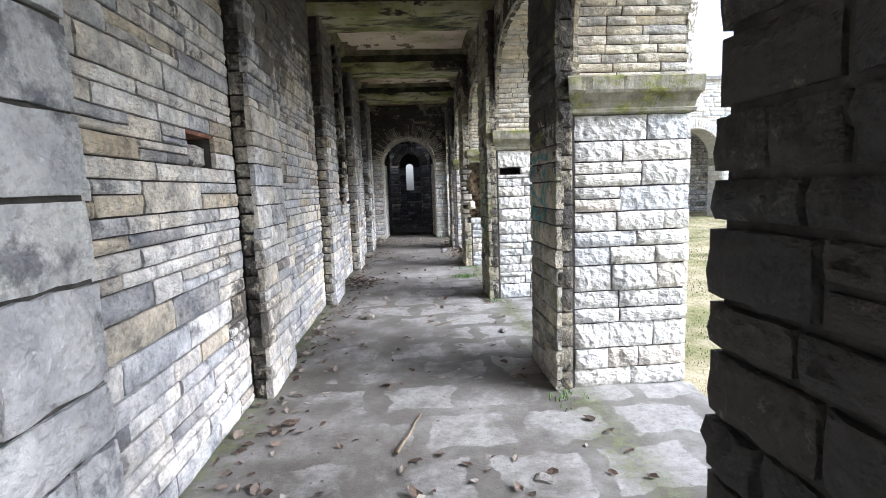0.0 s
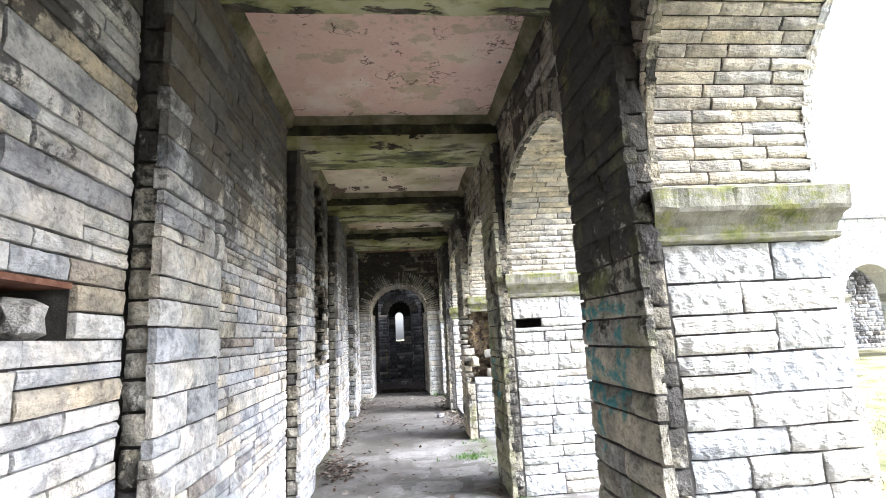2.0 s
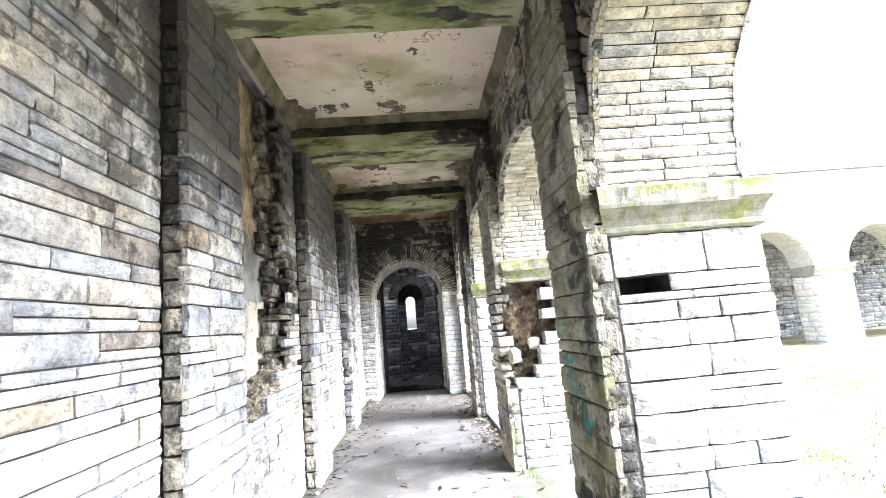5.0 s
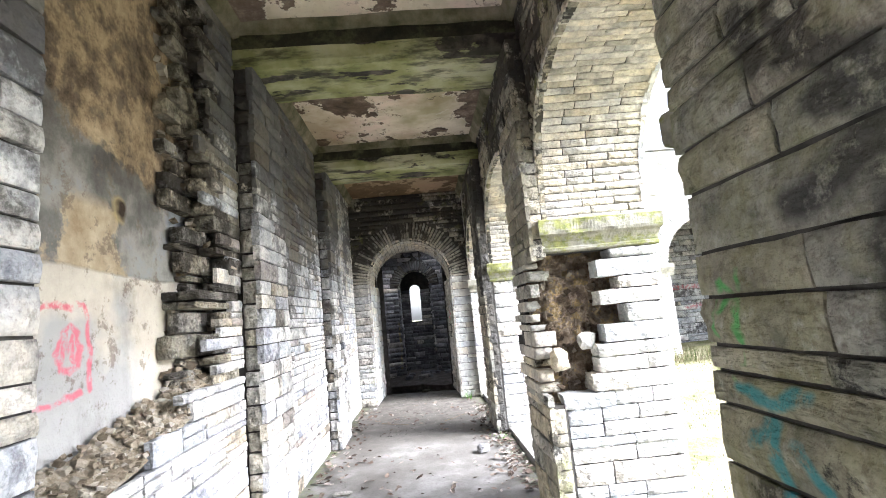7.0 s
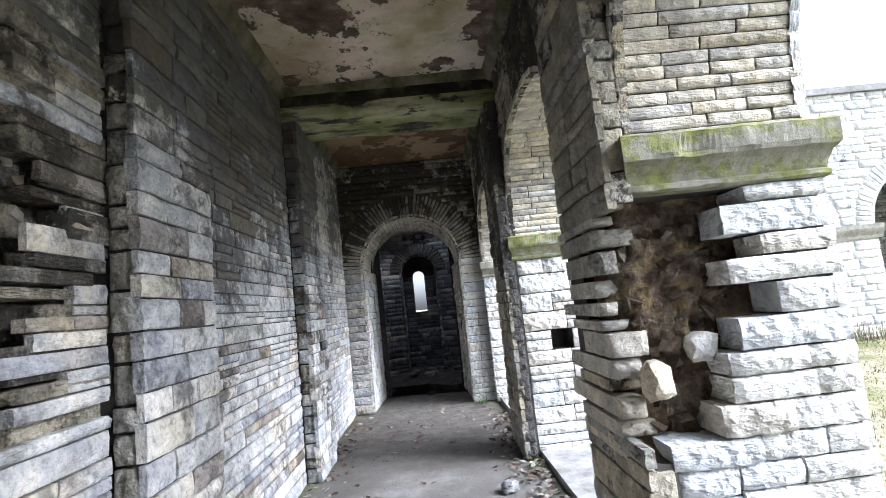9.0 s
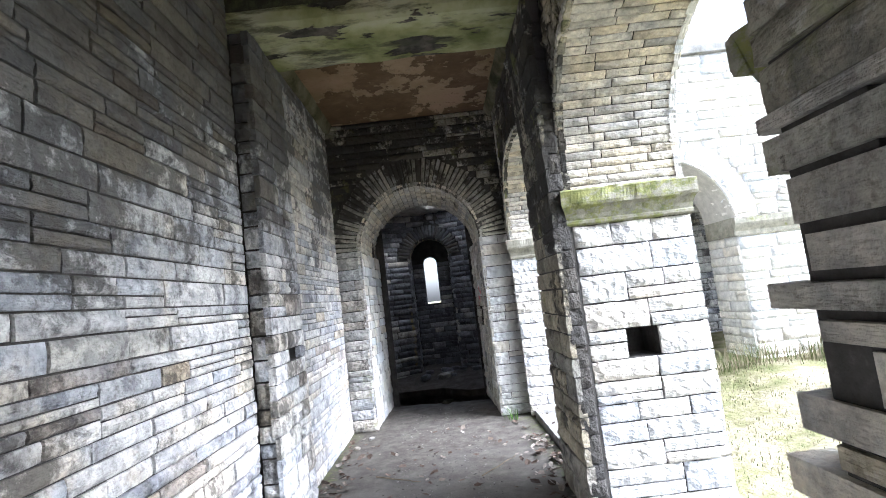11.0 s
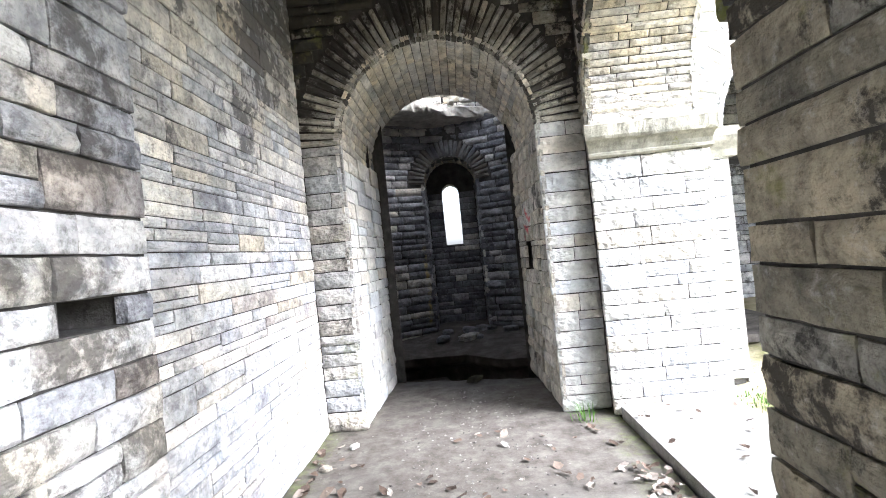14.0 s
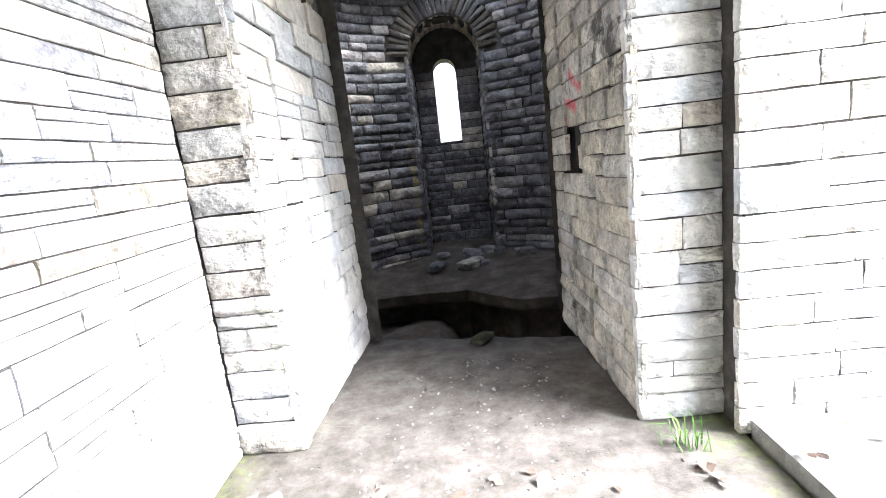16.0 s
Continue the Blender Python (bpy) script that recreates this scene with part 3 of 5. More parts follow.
def arch_curve(radius, power, count):
    """Points, evenly spaced, along a round-headed arch; power over 2 squares its shoulders."""
    raw = []
    for i in range(721):
        a = math.pi * i / 720
        co, si = math.cos(a), math.sin(a)
        raw.append((-math.copysign(abs(co) ** (2 / power), co) * radius, max(si, 0.0) ** (2 / power) * radius))
    run = [0.0]
    for p, q in zip(raw, raw[1:]):
        run.append(run[-1] + math.hypot(q[0] - p[0], q[1] - p[1]))
    out, k = [], 0
    for i in range(count + 1):
        t = run[-1] * i / count
        while k < 719 and run[k + 1] < t:
            k += 1
        f = (t - run[k]) / max(run[k + 1] - run[k], 1e-9)
        out.append(tuple(raw[k][j] + (raw[k + 1][j] - raw[k][j]) * f for j in (0, 1)))
    return out


def arch_half(radius, power, h):
    """Half the arch's width at a height over its springing."""
    return radius * max(0.0, 1 - (max(h, 0.0) / radius) ** power) ** (1 / power)


class Solid:
    """Collects boxes, sheets and arched walls into one mesh."""
    def __init__(self):
        self.v, self.f = [], []

    def add(self, verts, faces):
        k = len(self.v)
        self.v += [Vector(p) for p in verts]
        self.f += [tuple(k + i for i in f) for f in faces]
        return self

    def box(self, x0, x1, y0, y1, z0, z1):
        v = [(x, y, z) for z in (z0, z1) for y in (y0, y1) for x in (x0, x1)]
        return self.add(v, [(0, 2, 3, 1), (4, 5, 7, 6), (0, 1, 5, 4), (2, 6, 7, 3), (0, 4, 6, 2), (1, 3, 7, 5)])

    def arch(self, o, u, n, width, spring, radius, top, depth, steps=32, power=2.0):
        """A wall over a round opening, from o along u, n pointing out of the front; depth goes back from it."""
        o, u, n = Vector(o), Vector(u), Vector(n)
        up, c = Vector((0, 0, 1)), width / 2
        curve = [(c + p, spring + q) for p, q in arch_curve(radius, power, steps)]
        at = lambda a, h, d: o + u * a + up * h - n * d
        for (a, h), (b, g) in zip(curve, curve[1:]):
            q = [at(a, h, 0), at(b, g, 0), at(b, top, 0), at(a, top, 0), at(a, h, depth), at(b, g, depth), at(b, top, depth), at(a, top, depth)]
            self.add(q, [(0, 1, 2, 3), (5, 4, 7, 6), (1, 0, 4, 5), (3, 2, 6, 7)])
        return self

    def make(self, name, mat, label, category):
        return structure(name, self.v, self.f, mat, label, category)


# ---- stones ----
def stone_shape(rng, rough):
    """A stone of unit length and height: rock face between 0 and 1, sides running back to -1."""
    nx, ny = 5, 3
    v, f = [], []
    for j in range(ny + 1):
        for i in range(nx + 1):
            edge = i in (0, nx) or j in (0, ny)
            corner = i in (0, nx) and j in (0, ny)
            x, y = i / nx, j / ny
            if edge:
                jx, jy = rng.uniform(0, 0.012), rng.uniform(0, 0.035)
                x += (jx if i == 0 else -jx if i == nx else rng.uniform(-0.05, 0.05))
                y += (jy if j == 0 else -jy if j == ny else rng.uniform(-0.06, 0.06))
                z = rng.uniform(0.25, 0.6) * (0.75 if corner else 1)
            else:
                x += rng.uniform(-0.08, 0.08)
                y += rng.uniform(-0.1, 0.1)
                z = 0.76 + rng.uniform(-0.42, 0.36) * rough
            v.append((x, y, z))
    w = nx + 1
    for j in range(ny):
        for i in range(nx):
            a = j * w + i
            if (i + j) % 2:
                f += [(a, a + 1, a + w + 1), (a, a + w + 1, a + w)]
            else:
                f += [(a, a + 1, a + w), (a + 1, a + w + 1, a + w)]
    ring = [i for i in range(nx)] + [nx + j * w for j in range(ny)] + [ny * w + nx - i for i in range(nx)] + [(ny - j) * w for j in range(ny)]
    k = len(v)
    for i in ring:
        v.append((v[i][0], v[i][1], -1.0))
    m = len(ring)
    f += [(ring[i], k + i, k + (i + 1) % m, ring[(i + 1) % m]) for i in range(m)]
    return v, f


_shape_rng = random.Random(5)
SHAPES = [stone_shape(_shape_rng, 0.45 + 0.1 * (i % 6)) for i in range(18)]
_stone_meshes = {}


def deep_shape(k, back):
    """The same stone with longer sides, for blocks that stand free."""
    v, f = SHAPES[k]
    return [p if p[2] > -1 else (p[0], p[1], -back) for p in v], f


def stone_mesh(mat, k, back=1.0):
    if (mat.name, k, back) not in _stone_meshes:
        me = mesh_of("stone_" + mat.name, *deep_shape(k, back), mat)
        for p in me.polygons:
            p.use_smooth = len(p.vertices) == 3
        _stone_meshes[mat.name, k, back] = me
    return _stone_meshes[mat.name, k, back]


class Mason:
    """Lays stones on a piece of the setting, each as its own part, or joined where there are too many to count."""
    def __init__(self, parent, mat, seed, joined=False, name="stone"):
        self.parent, self.mat, self.rng, self.joined, self.name = parent, mat, random.Random(seed), joined, name
        self.all = Solid()

    def stone(self, o, a, b, n, mat=None, back=1.0):
        """o: lower left corner on the core; a, b: edges; n: depth of the face."""
        r = self.rng
        turn = Vector(n).normalized() * (r.uniform(-0.08, 0.08) * Vector(n).length)
        o = Vector(o) + turn
        k = r.randrange(len(SHAPES))
        m = Matrix.Identity(4)
        for i, c in enumerate((Vector(a), Vector(b), Vector(n), o)):
            m[0][i], m[1][i], m[2][i] = c
        if self.joined:
            v, f = deep_shape(k, back)
            self.all.add([m @ Vector(p) for p in v], f)
        else:
            ob = new(self.name, stone_mesh(mat or self.mat, k, back))
            ob.parent = self.parent
            ob.matrix_basis = m

    def wall(self, o, u, n, width, height, band=(0.11, 0.2), length=(0.22, 0.6), depth=0.03, gap=0.006, spans=None, split=0.4, skip=None, holes=(), z0=0.0):
        """Random coursed facing. spans(z0, z1) gives the stretches of the course that have stone; skip(a, b, z0, z1) leaves a stone out."""
        o, u, n = Vector(o), Vector(u), Vector(n)
        up, r, z = Vector((0, 0, 1)), self.rng, z0
        while z < height - 0.02:
            h = r.uniform(*band)
            if height - z - h < band[0] * 0.7:
                h = height - z
            for e in sorted(q for hole in holes for q in hole[2:]):
                if z + 0.025 < e < z + h + 0.04:
                    h = e - z
                    break
            runs = spans(z, z + h) if spans else [(0.0, width)]
            for h0, h1, hz0, hz1 in holes:
                if hz0 < z + h / 2 < hz1:
                    runs = [q for s0, s1 in runs for q in ((s0, min(s1, h0)), (max(s0, h1), s1)) if q[1] - q[0] > 0.04]
            for s0, s1 in runs:
                a = s0
                while a < s1 - 0.01:
                    w = r.uniform(*length) * (1.15 if h > band[1] * 0.8 else 1)
                    if s1 - a - w < length[0] * 0.75:
                        w = s1 - a
                    rows = [(z, h)]
                    if h > band[0] * 1.45 and r.random() < split:
                        k = r.uniform(0.38, 0.62)
                        rows = [(z, h * k), (z + h * k, h * (1 - k))]
                    for zz, hh in rows:
                        cuts = [(a, w)]
                        if len(rows) == 2 and w > length[0] * 2.0 and r.random() < 0.4:
                            k = r.uniform(0.4, 0.6)
                            cuts = [(a, w * k), (a + w * k, w * (1 - k))]
                        for aa, ww in cuts:
                            if skip and skip(aa, aa + ww, zz, zz + hh):
                                continue
                            g = gap / 2
                            self.stone(o + u * (aa + g) + up * (zz + g), u * (ww - gap), up * (hh - gap), n * depth * r.uniform(0.65, 1.45))
                    a += w
            z += h
        return self

    def ring(self, o, u, n, centre, spring, r0, r1, count, depth, power=2.0, gap=0.01):
        """Voussoirs of a round arch in the wall that starts at o along u."""
        o, u, n, up = Vector(o), Vector(u), Vector(n), Vector((0, 0, 1))
        pts = arch_curve(r0, power, count)
        for p, q in zip(pts, pts[1:]):
            along = (u * (q[0] - p[0]) + up * (q[1] - p[1]))
            w = along.length * (r0 + r1) / 2 / r0
            along.normalize()
            out = n.cross(along)
            c = o + u * (centre + (p[0] + q[0]) / 2) + up * (spring + (p[1] + q[1]) / 2)
            self.stone(c - along * (w / 2 - gap / 2), along * (w - gap), out * (r1 - r0) * self.rng.uniform(0.9, 1.0), n * depth * self.rng.uniform(0.7, 1.3))
        return self

    def barrel(self, o, u, n, centre, spring, radius, thick, count, lengths=(0.2, 0.42), depth=0.025, power=2.0):
        """Courses of the underside of an arch; the opening starts at o along u, thick goes back against n."""
        o, u, n, up = Vector(o), Vector(u), Vector(n), Vector((0, 0, 1))
        pts = arch_curve(radius, power, count)
        for p, q in zip(pts, pts[1:]):
            tangent = (u * (q[0] - p[0]) + up * (q[1] - p[1]))
            w = tangent.length
            tangent.normalize()
            inward = -n.cross(tangent)
            c = o + u * (centre + p[0]) + up * (spring + p[1]) + tangent * 0.002
            a = 0.0
            while a < thick - 0.01:
                l = self.rng.uniform(*lengths)
                if thick - a - l < lengths[0] * 0.8:
                    l = thick - a
                e1, e2 = -n * (l - 0.005), tangent * (w - 0.004)
                start = c - n * (a + 0.0025)
                if e1.cross(e2).dot(inward) < 0:
                    start, e1 = start + e1, -e1
                self.stone(start, e1, e2, inward * depth * self.rng.uniform(0.7, 1.3))
                a += l
        return self

    def close(self, name="stone_facing"):
        if self.joined and self.all.v:
            ob = part(name, self.all.v, self.all.f, self.mat, self.parent)
            for p in ob.data.polygons:
                p.use_smooth = len(p.vertices) == 3
            ob["kind"] = "stuff"
        return self


D = 0.03   # how far the stone faces stand proud of the core
X, Y, Z = Vector((1, 0, 0)), Vector((0, 1, 0)), Vector((0, 0, 1))
rnd = random.Random(11)

# ---- ground and floor ----
def ground_height(x, y):
    base = -0.06 + 0.30 * max(0.0, min(1.0, (y - 6) / 8.5)) * max(0.0, min(1.0, (x - 2.3) / 2.0))
    bumps = 0.05 * noise.noise((x * 0.9, y * 0.9, 0.0)) + 0.03 * noise.noise((x * 2.7, y * 2.7, 3.0))
    near = max(0.0, min(1.0, (x - 2.05) / 0.8))
    return base + bumps * near


gx = [-400, -120, -40, -12, -4, -1.6] + [round(1.15 + 0.25 * i, 3) for i in range(0, 64)] + [18, 24, 40, 120, 400]
gy = [-400, -120, -40, -15, -8] + [round(-4 + 0.3 * i, 3) for i in range(67)] + [16.1 + 0.0, 19.9, 24, 40, 120, 400]
gv = [(x, y, ground_height(x, y) if x > 2 else -0.06) for y in gy for x in gx]
gw = len(gx)
gf = [(j * gw + i, j * gw + i + 1, (j + 1) * gw + i + 1, (j + 1) * gw + i) for j in range(len(gy) - 1) for i in range(gw - 1)
      if not (gx[i] >= -1.7 and gx[i + 1] <= 1.3 and gy[j] >= 15.9 and gy[j + 1] <= 20)]
structure("ground", gv, gf, GRASS_GROUND, "courtyard ground of short dry yellowish grass", "ground")


def hole_near(x):
    return 16.60 - 0.20 * x + 0.05 * noise.noise((x * 5, 0, 0)) - 0.10 * max(0.0, x - 0.3)


def floor_z(x, y):
    return 0.012 * noise.noise((x * 1.7, y * 1.7, 5)) + 0.006 * noise.noise((x * 6, y * 6, 2))


fs = Solid()
xs = [-1.35 + 0.1 * i for i in range(26)]
ys = [-4 + 0.15 * i for i in range(131)]
fv, ff, w = [], [], len(xs)
for y in ys:
    for x in xs:
        fv.append((x, y, floor_z(x, y)))
for j in range(len(ys) - 1):
    for i in range(w - 1):
        ff.append((j * w + i, j * w + i + 1, (j + 1) * w + i + 1, (j + 1) * w + i))
fs.add(fv, ff)
# doorway stretch up to the broken edge, with the slab's thickness showing
dx = [-0.95 + 0.05 * i for i in range(39)]
y0 = ys[-1]
rows_d = []
for s in (0.0, 0.35, 0.7, 1.0):
    rows_d.append([(x, y0 + (hole_near(x) - y0) * s, floor_z(x, y0 + (hole_near(x) - y0) * s) if s < 1 else -0.01) for x in dx])
rows_d.append([(x, hole_near(x) + 0.02, -0.14) for x in dx])
rows_d.append([(x, hole_near(x) - 0.10, -0.5) for x in dx])
dv = [p for row in rows_d for p in row]
fs.add(dv, [(j * 39 + i, j * 39 + i + 1, (j + 1) * 39 + i + 1, (j + 1) * 39 + i) for j in range(len(rows_d) - 1) for i in range(38)])
# thresholds of the first bays, level with the passage
for a, b in ((1.2, 3.42), (4.15, 6.45), (7.2, 9.3)):
    tx = [1.15 + 0.1 * i for i in range(10)]
    ty = [a + (b - a) * i / 14 for i in range(15)]
    fs.add([(x + (0.05 * noise.noise((y * 3, 1, 1)) if x > 2 else 0), y, floor_z(x, y) - (0.03 if x > 2 else 0)) for y in ty for x in tx],
           [(j * 10 + i, j * 10 + i + 1, (j + 1) * 10 + i + 1, (j + 1) * 10 + i) for j in range(14) for i in range(9)])
floor = fs.make("floor", FLOOR, "grey worn concrete passage floor with damp patches", "floor")
for ob in (floor,):
    for p in ob.data.polygons:
        p.use_smooth = True

# ---- left wall ----
def left_bay(k, y0, y1, damaged=False):
    s = Solid()
    xa, xb = xl(y0) - D, xl(y1) - D
    v = [(xa, y0, -0.1), (xb, y1, -0.1), (xb, y1, 4.2), (xa, y0, 4.2)]
    if k == 2:
        x = xl(y0) - D - 0.004
        s.box(x - 0.5, x, y0, 2.84, -0.1, 4.2).box(x - 0.5, x, 3.21, y1, -0.1, 4.2).box(x - 0.5, x, 2.84, 3.21, -0.1, 1.68)
        s.box(x - 0.5, x, 2.84, 3.21, 1.885, 4.2).box(x - 0.5, x - 0.28, 2.84, 3.21, 1.68, 1.885)
    elif not damaged:
        s.add(v + [(p[0] - 0.5, p[1], p[2]) for p in v], [(0, 1, 2, 3), (5, 4, 7, 6), (0, 3, 7, 4), (1, 5, 6, 2), (3, 2, 6, 7)])
    else:
        s.box(-1.8, -1.42, y0 - 0.2, y1 + 0.2, -0.1, 4.2)
    wall = s.make("wall_left_%d" % k, MORTAR, "grey coursed limestone passage wall with soot stains", "wall")
    return wall


U_LEFT = Vector((0.0068, 1.0, 0.0))
N_LEFT = Vector((1.0, -0.0068, 0.0))
edges = [-4.0, PIL[0]] + [e for p in PIL for e in (p + PIL_W,)]
bays = [(-4.0, PIL[0])] + [(PIL[i] + PIL_W, PIL[i + 1]) for i in range(4)] + [(PIL[4] + PIL_W, END_Y)]


RUIN = [(0.97, 7.2), (1.02, 7.9), (1.11, 8.35), (1.22, 8.62), (1.30, 8.96), (1.45, 8.99), (1.75, 9.06), (2.1, 9.13), (2.4, 9.06), (2.6, 8.96), (4.2, 8.98)]


def ruin_edge(z):
    """How far along the wall the fallen facing reaches at a height."""
    if z <= RUIN[0][0]:
        return RUIN[0][1]
    for (z0, e0), (z1, e1) in zip(RUIN, RUIN[1:]):
        if z <= z1:
            return e0 + (e1 - e0) * (z - z0) / (z1 - z0) + 0.04 * noise.noise((z * 7, 0, 0))
    return RUIN[-1][1]


for k, (a, b) in enumerate(bays):
    damaged = k == 3
    wall = left_bay(k + 1, a, b, damaged)
    if k == 0:
        mason = Mason(wall, GREY, 100, joined=True)
        mason.wall((xl(a) - D, a, 0), U_LEFT, N_LEFT, b - a, 4.08, depth=0.028).close()
        continue
    skip, holes = None, []
    if k == 1:
        holes = [(2.84 - a, 3.21 - a, 1.68, 1.885)]
    if damaged:
        backing = part("backing", [(-1.405, a - 0.1, 0), (-1.405, b, 0), (-1.405, b, 4.1), (-1.405, a - 0.1, 4.1)], [(0, 1, 2, 3)], BARED, wall, "bared buff and grey plaster with red sprayed tag")
        # ragged end of the facing: two depths of torn blocks in each course
        edge_m = Mason(wall, RUIN_STONE, 130, name="broken_stone")
        z = 1.27
        while z < 4.0:
            h = rnd.uniform(0.045, 0.15)
            e = ruin_edge(z + h / 2)
            slab = 1.80 < z + h / 2 < 1.90
            for x0, x1, near in ((-1.415, -1.32, e - rnd.uniform(0.08, 0.38)), (-1.33, xl(e) - rnd.uniform(0.01, 0.05), e - rnd.uniform(-0.08, 0.14))):
                if slab:
                    near = 8.70
                edge_m.stone((x0 + rnd.uniform(0, 0.03), near + 0.03, z), X * (x1 - x0 - rnd.uniform(0, 0.03)), Z * (h - rnd.uniform(0.006, 0.02)), -Y * rnd.uniform(0.04, 0.07), back=9.0)
            z += h
        core = Solid()
        cy = [7.15 + 0.045 * i for i in range(42)]
        for y in cy:
            top = 0.99 + 0.29 * max(0.0, (y - 7.7) / 1.25) ** 1.5
            for j in range(6):
                t = j / 5
                q = 0.025 * noise.noise((y * 9, j * 1.7, 1)) + 0.02 * noise.noise((y * 23, j * 3.1, 6))
                core.v.append((xl(y) - 0.035 - 0.175 * t, y, top - 0.03 + (0.17 + 0.04 * noise.noise((y * 5, 0, 3))) * t + q * (0.4 + t)))
        core.f = [(i * 6 + j, i * 6 + j + 1, (i + 1) * 6 + j + 1, (i + 1) * 6 + j) for i in range(len(cy) - 1) for j in range(5)]
        part("broken_core", core.v, [q[::-1] for q in core.f], RUIN_CORE, wall, "sloping bed of crumbled buff rubble")
        bits = Solid()
        for q in range(500):
            if q < 420:
                e = rnd.uniform(7.25, 8.95)
                t = rnd.random()
                at = Vector((xl(e) - 0.04 - 0.16 * t, e, 0.975 + 0.29 * max(0.0, (e - 7.7) / 1.25) ** 1.5 + 0.17 * t))
                k_ = rnd.uniform(0.12, 0.5)
            else:
                z = rnd.uniform(1.3, 3.9)
                e = ruin_edge(z) - rnd.uniform(0.0, 0.3)
                at = Vector((-1.385 + 0.1 * rnd.random() * (e > ruin_edge(z) - 0.15), e, z))
                k_ = rnd.uniform(0.4, 0.9)
            turn = Euler((rnd.uniform(-0.5, 0.5), rnd.uniform(-0.5, 0.5), rnd.uniform(-0.8, 0.8))).to_matrix()
            sx, sy, sz = 0.045 * k_, rnd.uniform(0.03, 0.06) * k_, rnd.uniform(0.02, 0.035) * k_
            k8 = [Vector((i * sx, j * sy, l * sz)) * rnd.uniform(0.6, 1.15) for l in (-1, 1) for j in (-1, 1) for i in (-1, 1)]
            bits.add([at + turn @ p for p in k8], [(0, 2, 3, 1), (4, 5, 7, 6), (0, 1, 5, 4), (2, 6, 7, 3), (0, 4, 6, 2), (1, 3, 7, 5)])
        part("rubble", bits.v, bits.f, RUIN_BITS, wall, "broken buff and grey stones along the ragged edge")["kind"] = "stuff"
        skip = lambda s0, s1, z0, z1, a=a: a + (s0 * 0.65 + s1 * 0.35) < ruin_edge((z0 + z1) / 2)
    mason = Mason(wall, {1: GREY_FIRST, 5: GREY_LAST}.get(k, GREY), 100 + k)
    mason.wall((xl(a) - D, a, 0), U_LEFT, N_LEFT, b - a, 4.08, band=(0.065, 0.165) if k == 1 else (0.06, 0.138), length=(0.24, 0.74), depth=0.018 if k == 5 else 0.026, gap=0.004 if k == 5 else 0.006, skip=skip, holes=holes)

for k, p in enumerate(PIL):
    xf = -1.063 + 0.0078 * (p - 3.5) if k else -0.80
    wide = 0.79 if k in (0, 2) else PIL_W
    s = Solid()
    if k == 4:
        s.box(xl(p) - 0.3, xf - D, p + D, p + 0.34, -0.1, BEAM_Z).box(xl(p) - 0.3, xf - D, p + 0.60, p + PIL_W, -0.1, BEAM_Z)
        s.box(xl(p) - 0.3, xf - D, p + 0.34, p + 0.60, -0.1, 1.25).box(xl(p) - 0.3, xf - D, p + 0.34, p + 0.60, 1.345, BEAM_Z)
    else:
        s.box(xl(p) - 0.3, xf - D, p + D, p + wide, -0.1, BEAM_Z)
    pil = s.make("wall_left_pilaster_%d" % (k + 1), MORTAR, "grey limestone pilaster carrying a ceiling beam", "wall")
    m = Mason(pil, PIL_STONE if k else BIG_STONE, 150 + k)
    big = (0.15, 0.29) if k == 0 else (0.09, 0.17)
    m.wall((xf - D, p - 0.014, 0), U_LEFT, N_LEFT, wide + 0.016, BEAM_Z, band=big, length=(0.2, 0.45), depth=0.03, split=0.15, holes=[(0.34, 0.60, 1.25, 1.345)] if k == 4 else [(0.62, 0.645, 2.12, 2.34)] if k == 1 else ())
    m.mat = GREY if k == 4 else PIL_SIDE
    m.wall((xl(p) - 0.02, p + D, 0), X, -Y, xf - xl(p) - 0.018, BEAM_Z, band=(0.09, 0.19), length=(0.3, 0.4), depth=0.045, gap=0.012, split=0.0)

# ---- arcade between passage and courtyard ----
def cap(parent, y, face, x0=XR, x1=XO):
    """Moulded impost block along a reveal; face is -1 for the near reveal, 1 for the far one."""
    prof = [(0.0, 0.0), (0.018, 0.003), (0.03, 0.012), (0.03, 0.03), (0.016, 0.04), (0.026, 0.075), (0.055, 0.112), (0.088, 0.13), (0.094, 0.15), (0.096, 0.235), (0.082, 0.248), (0.0, CAP_H)]
    steps = 40
    v, f = [], []
    for i in range(steps + 1):
        s = i / steps
        for j, (d, h) in enumerate(prof):
            x = x0 - d * 0.45 + (x1 + d * 0.3 - x0 + d * 0.45) * s
            jig = 0.006 * noise.noise((x * 14, j * 0.7, y * 3)) + 0.003 * noise.noise((x * 45, j * 2.1, y * 3))
            chip = 0.022 * max(0, noise.noise((x * 7, j * 0.6, y * 9)) - 0.15) * 2 if j > 5 else 0
            v.append((x, y + face * (d + jig - chip), CAP0 + h + jig * 0.6))
    m = len(prof)
    for i in range(steps):
        for j in range(m - 1):
            q = (i * m + j, (i + 1) * m + j, (i + 1) * m + j + 1, i * m + j + 1)
            f.append(q if face < 0 else q[::-1])
    # the ends and the back
    k = len(v)
    back = y - face * 0.06
    v += [(v[0][0], back, CAP0), (v[m - 1][0], back, CAP0 + CAP_H), (v[steps * m][0], back, CAP0), (v[steps * m + m - 1][0], back, CAP0 + CAP_H)]
    f += [tuple(range(m)) + (k + 1, k), tuple(range(steps * m + m - 1, steps * m - 1, -1)) + (k + 2, k + 3), (0, k, k + 2, steps * m), (m - 1, steps * m + m - 1, k + 3, k + 1)]
    return part("capital", v, f, CAPITAL, parent, "moulded stone impost with yellow-green moss")


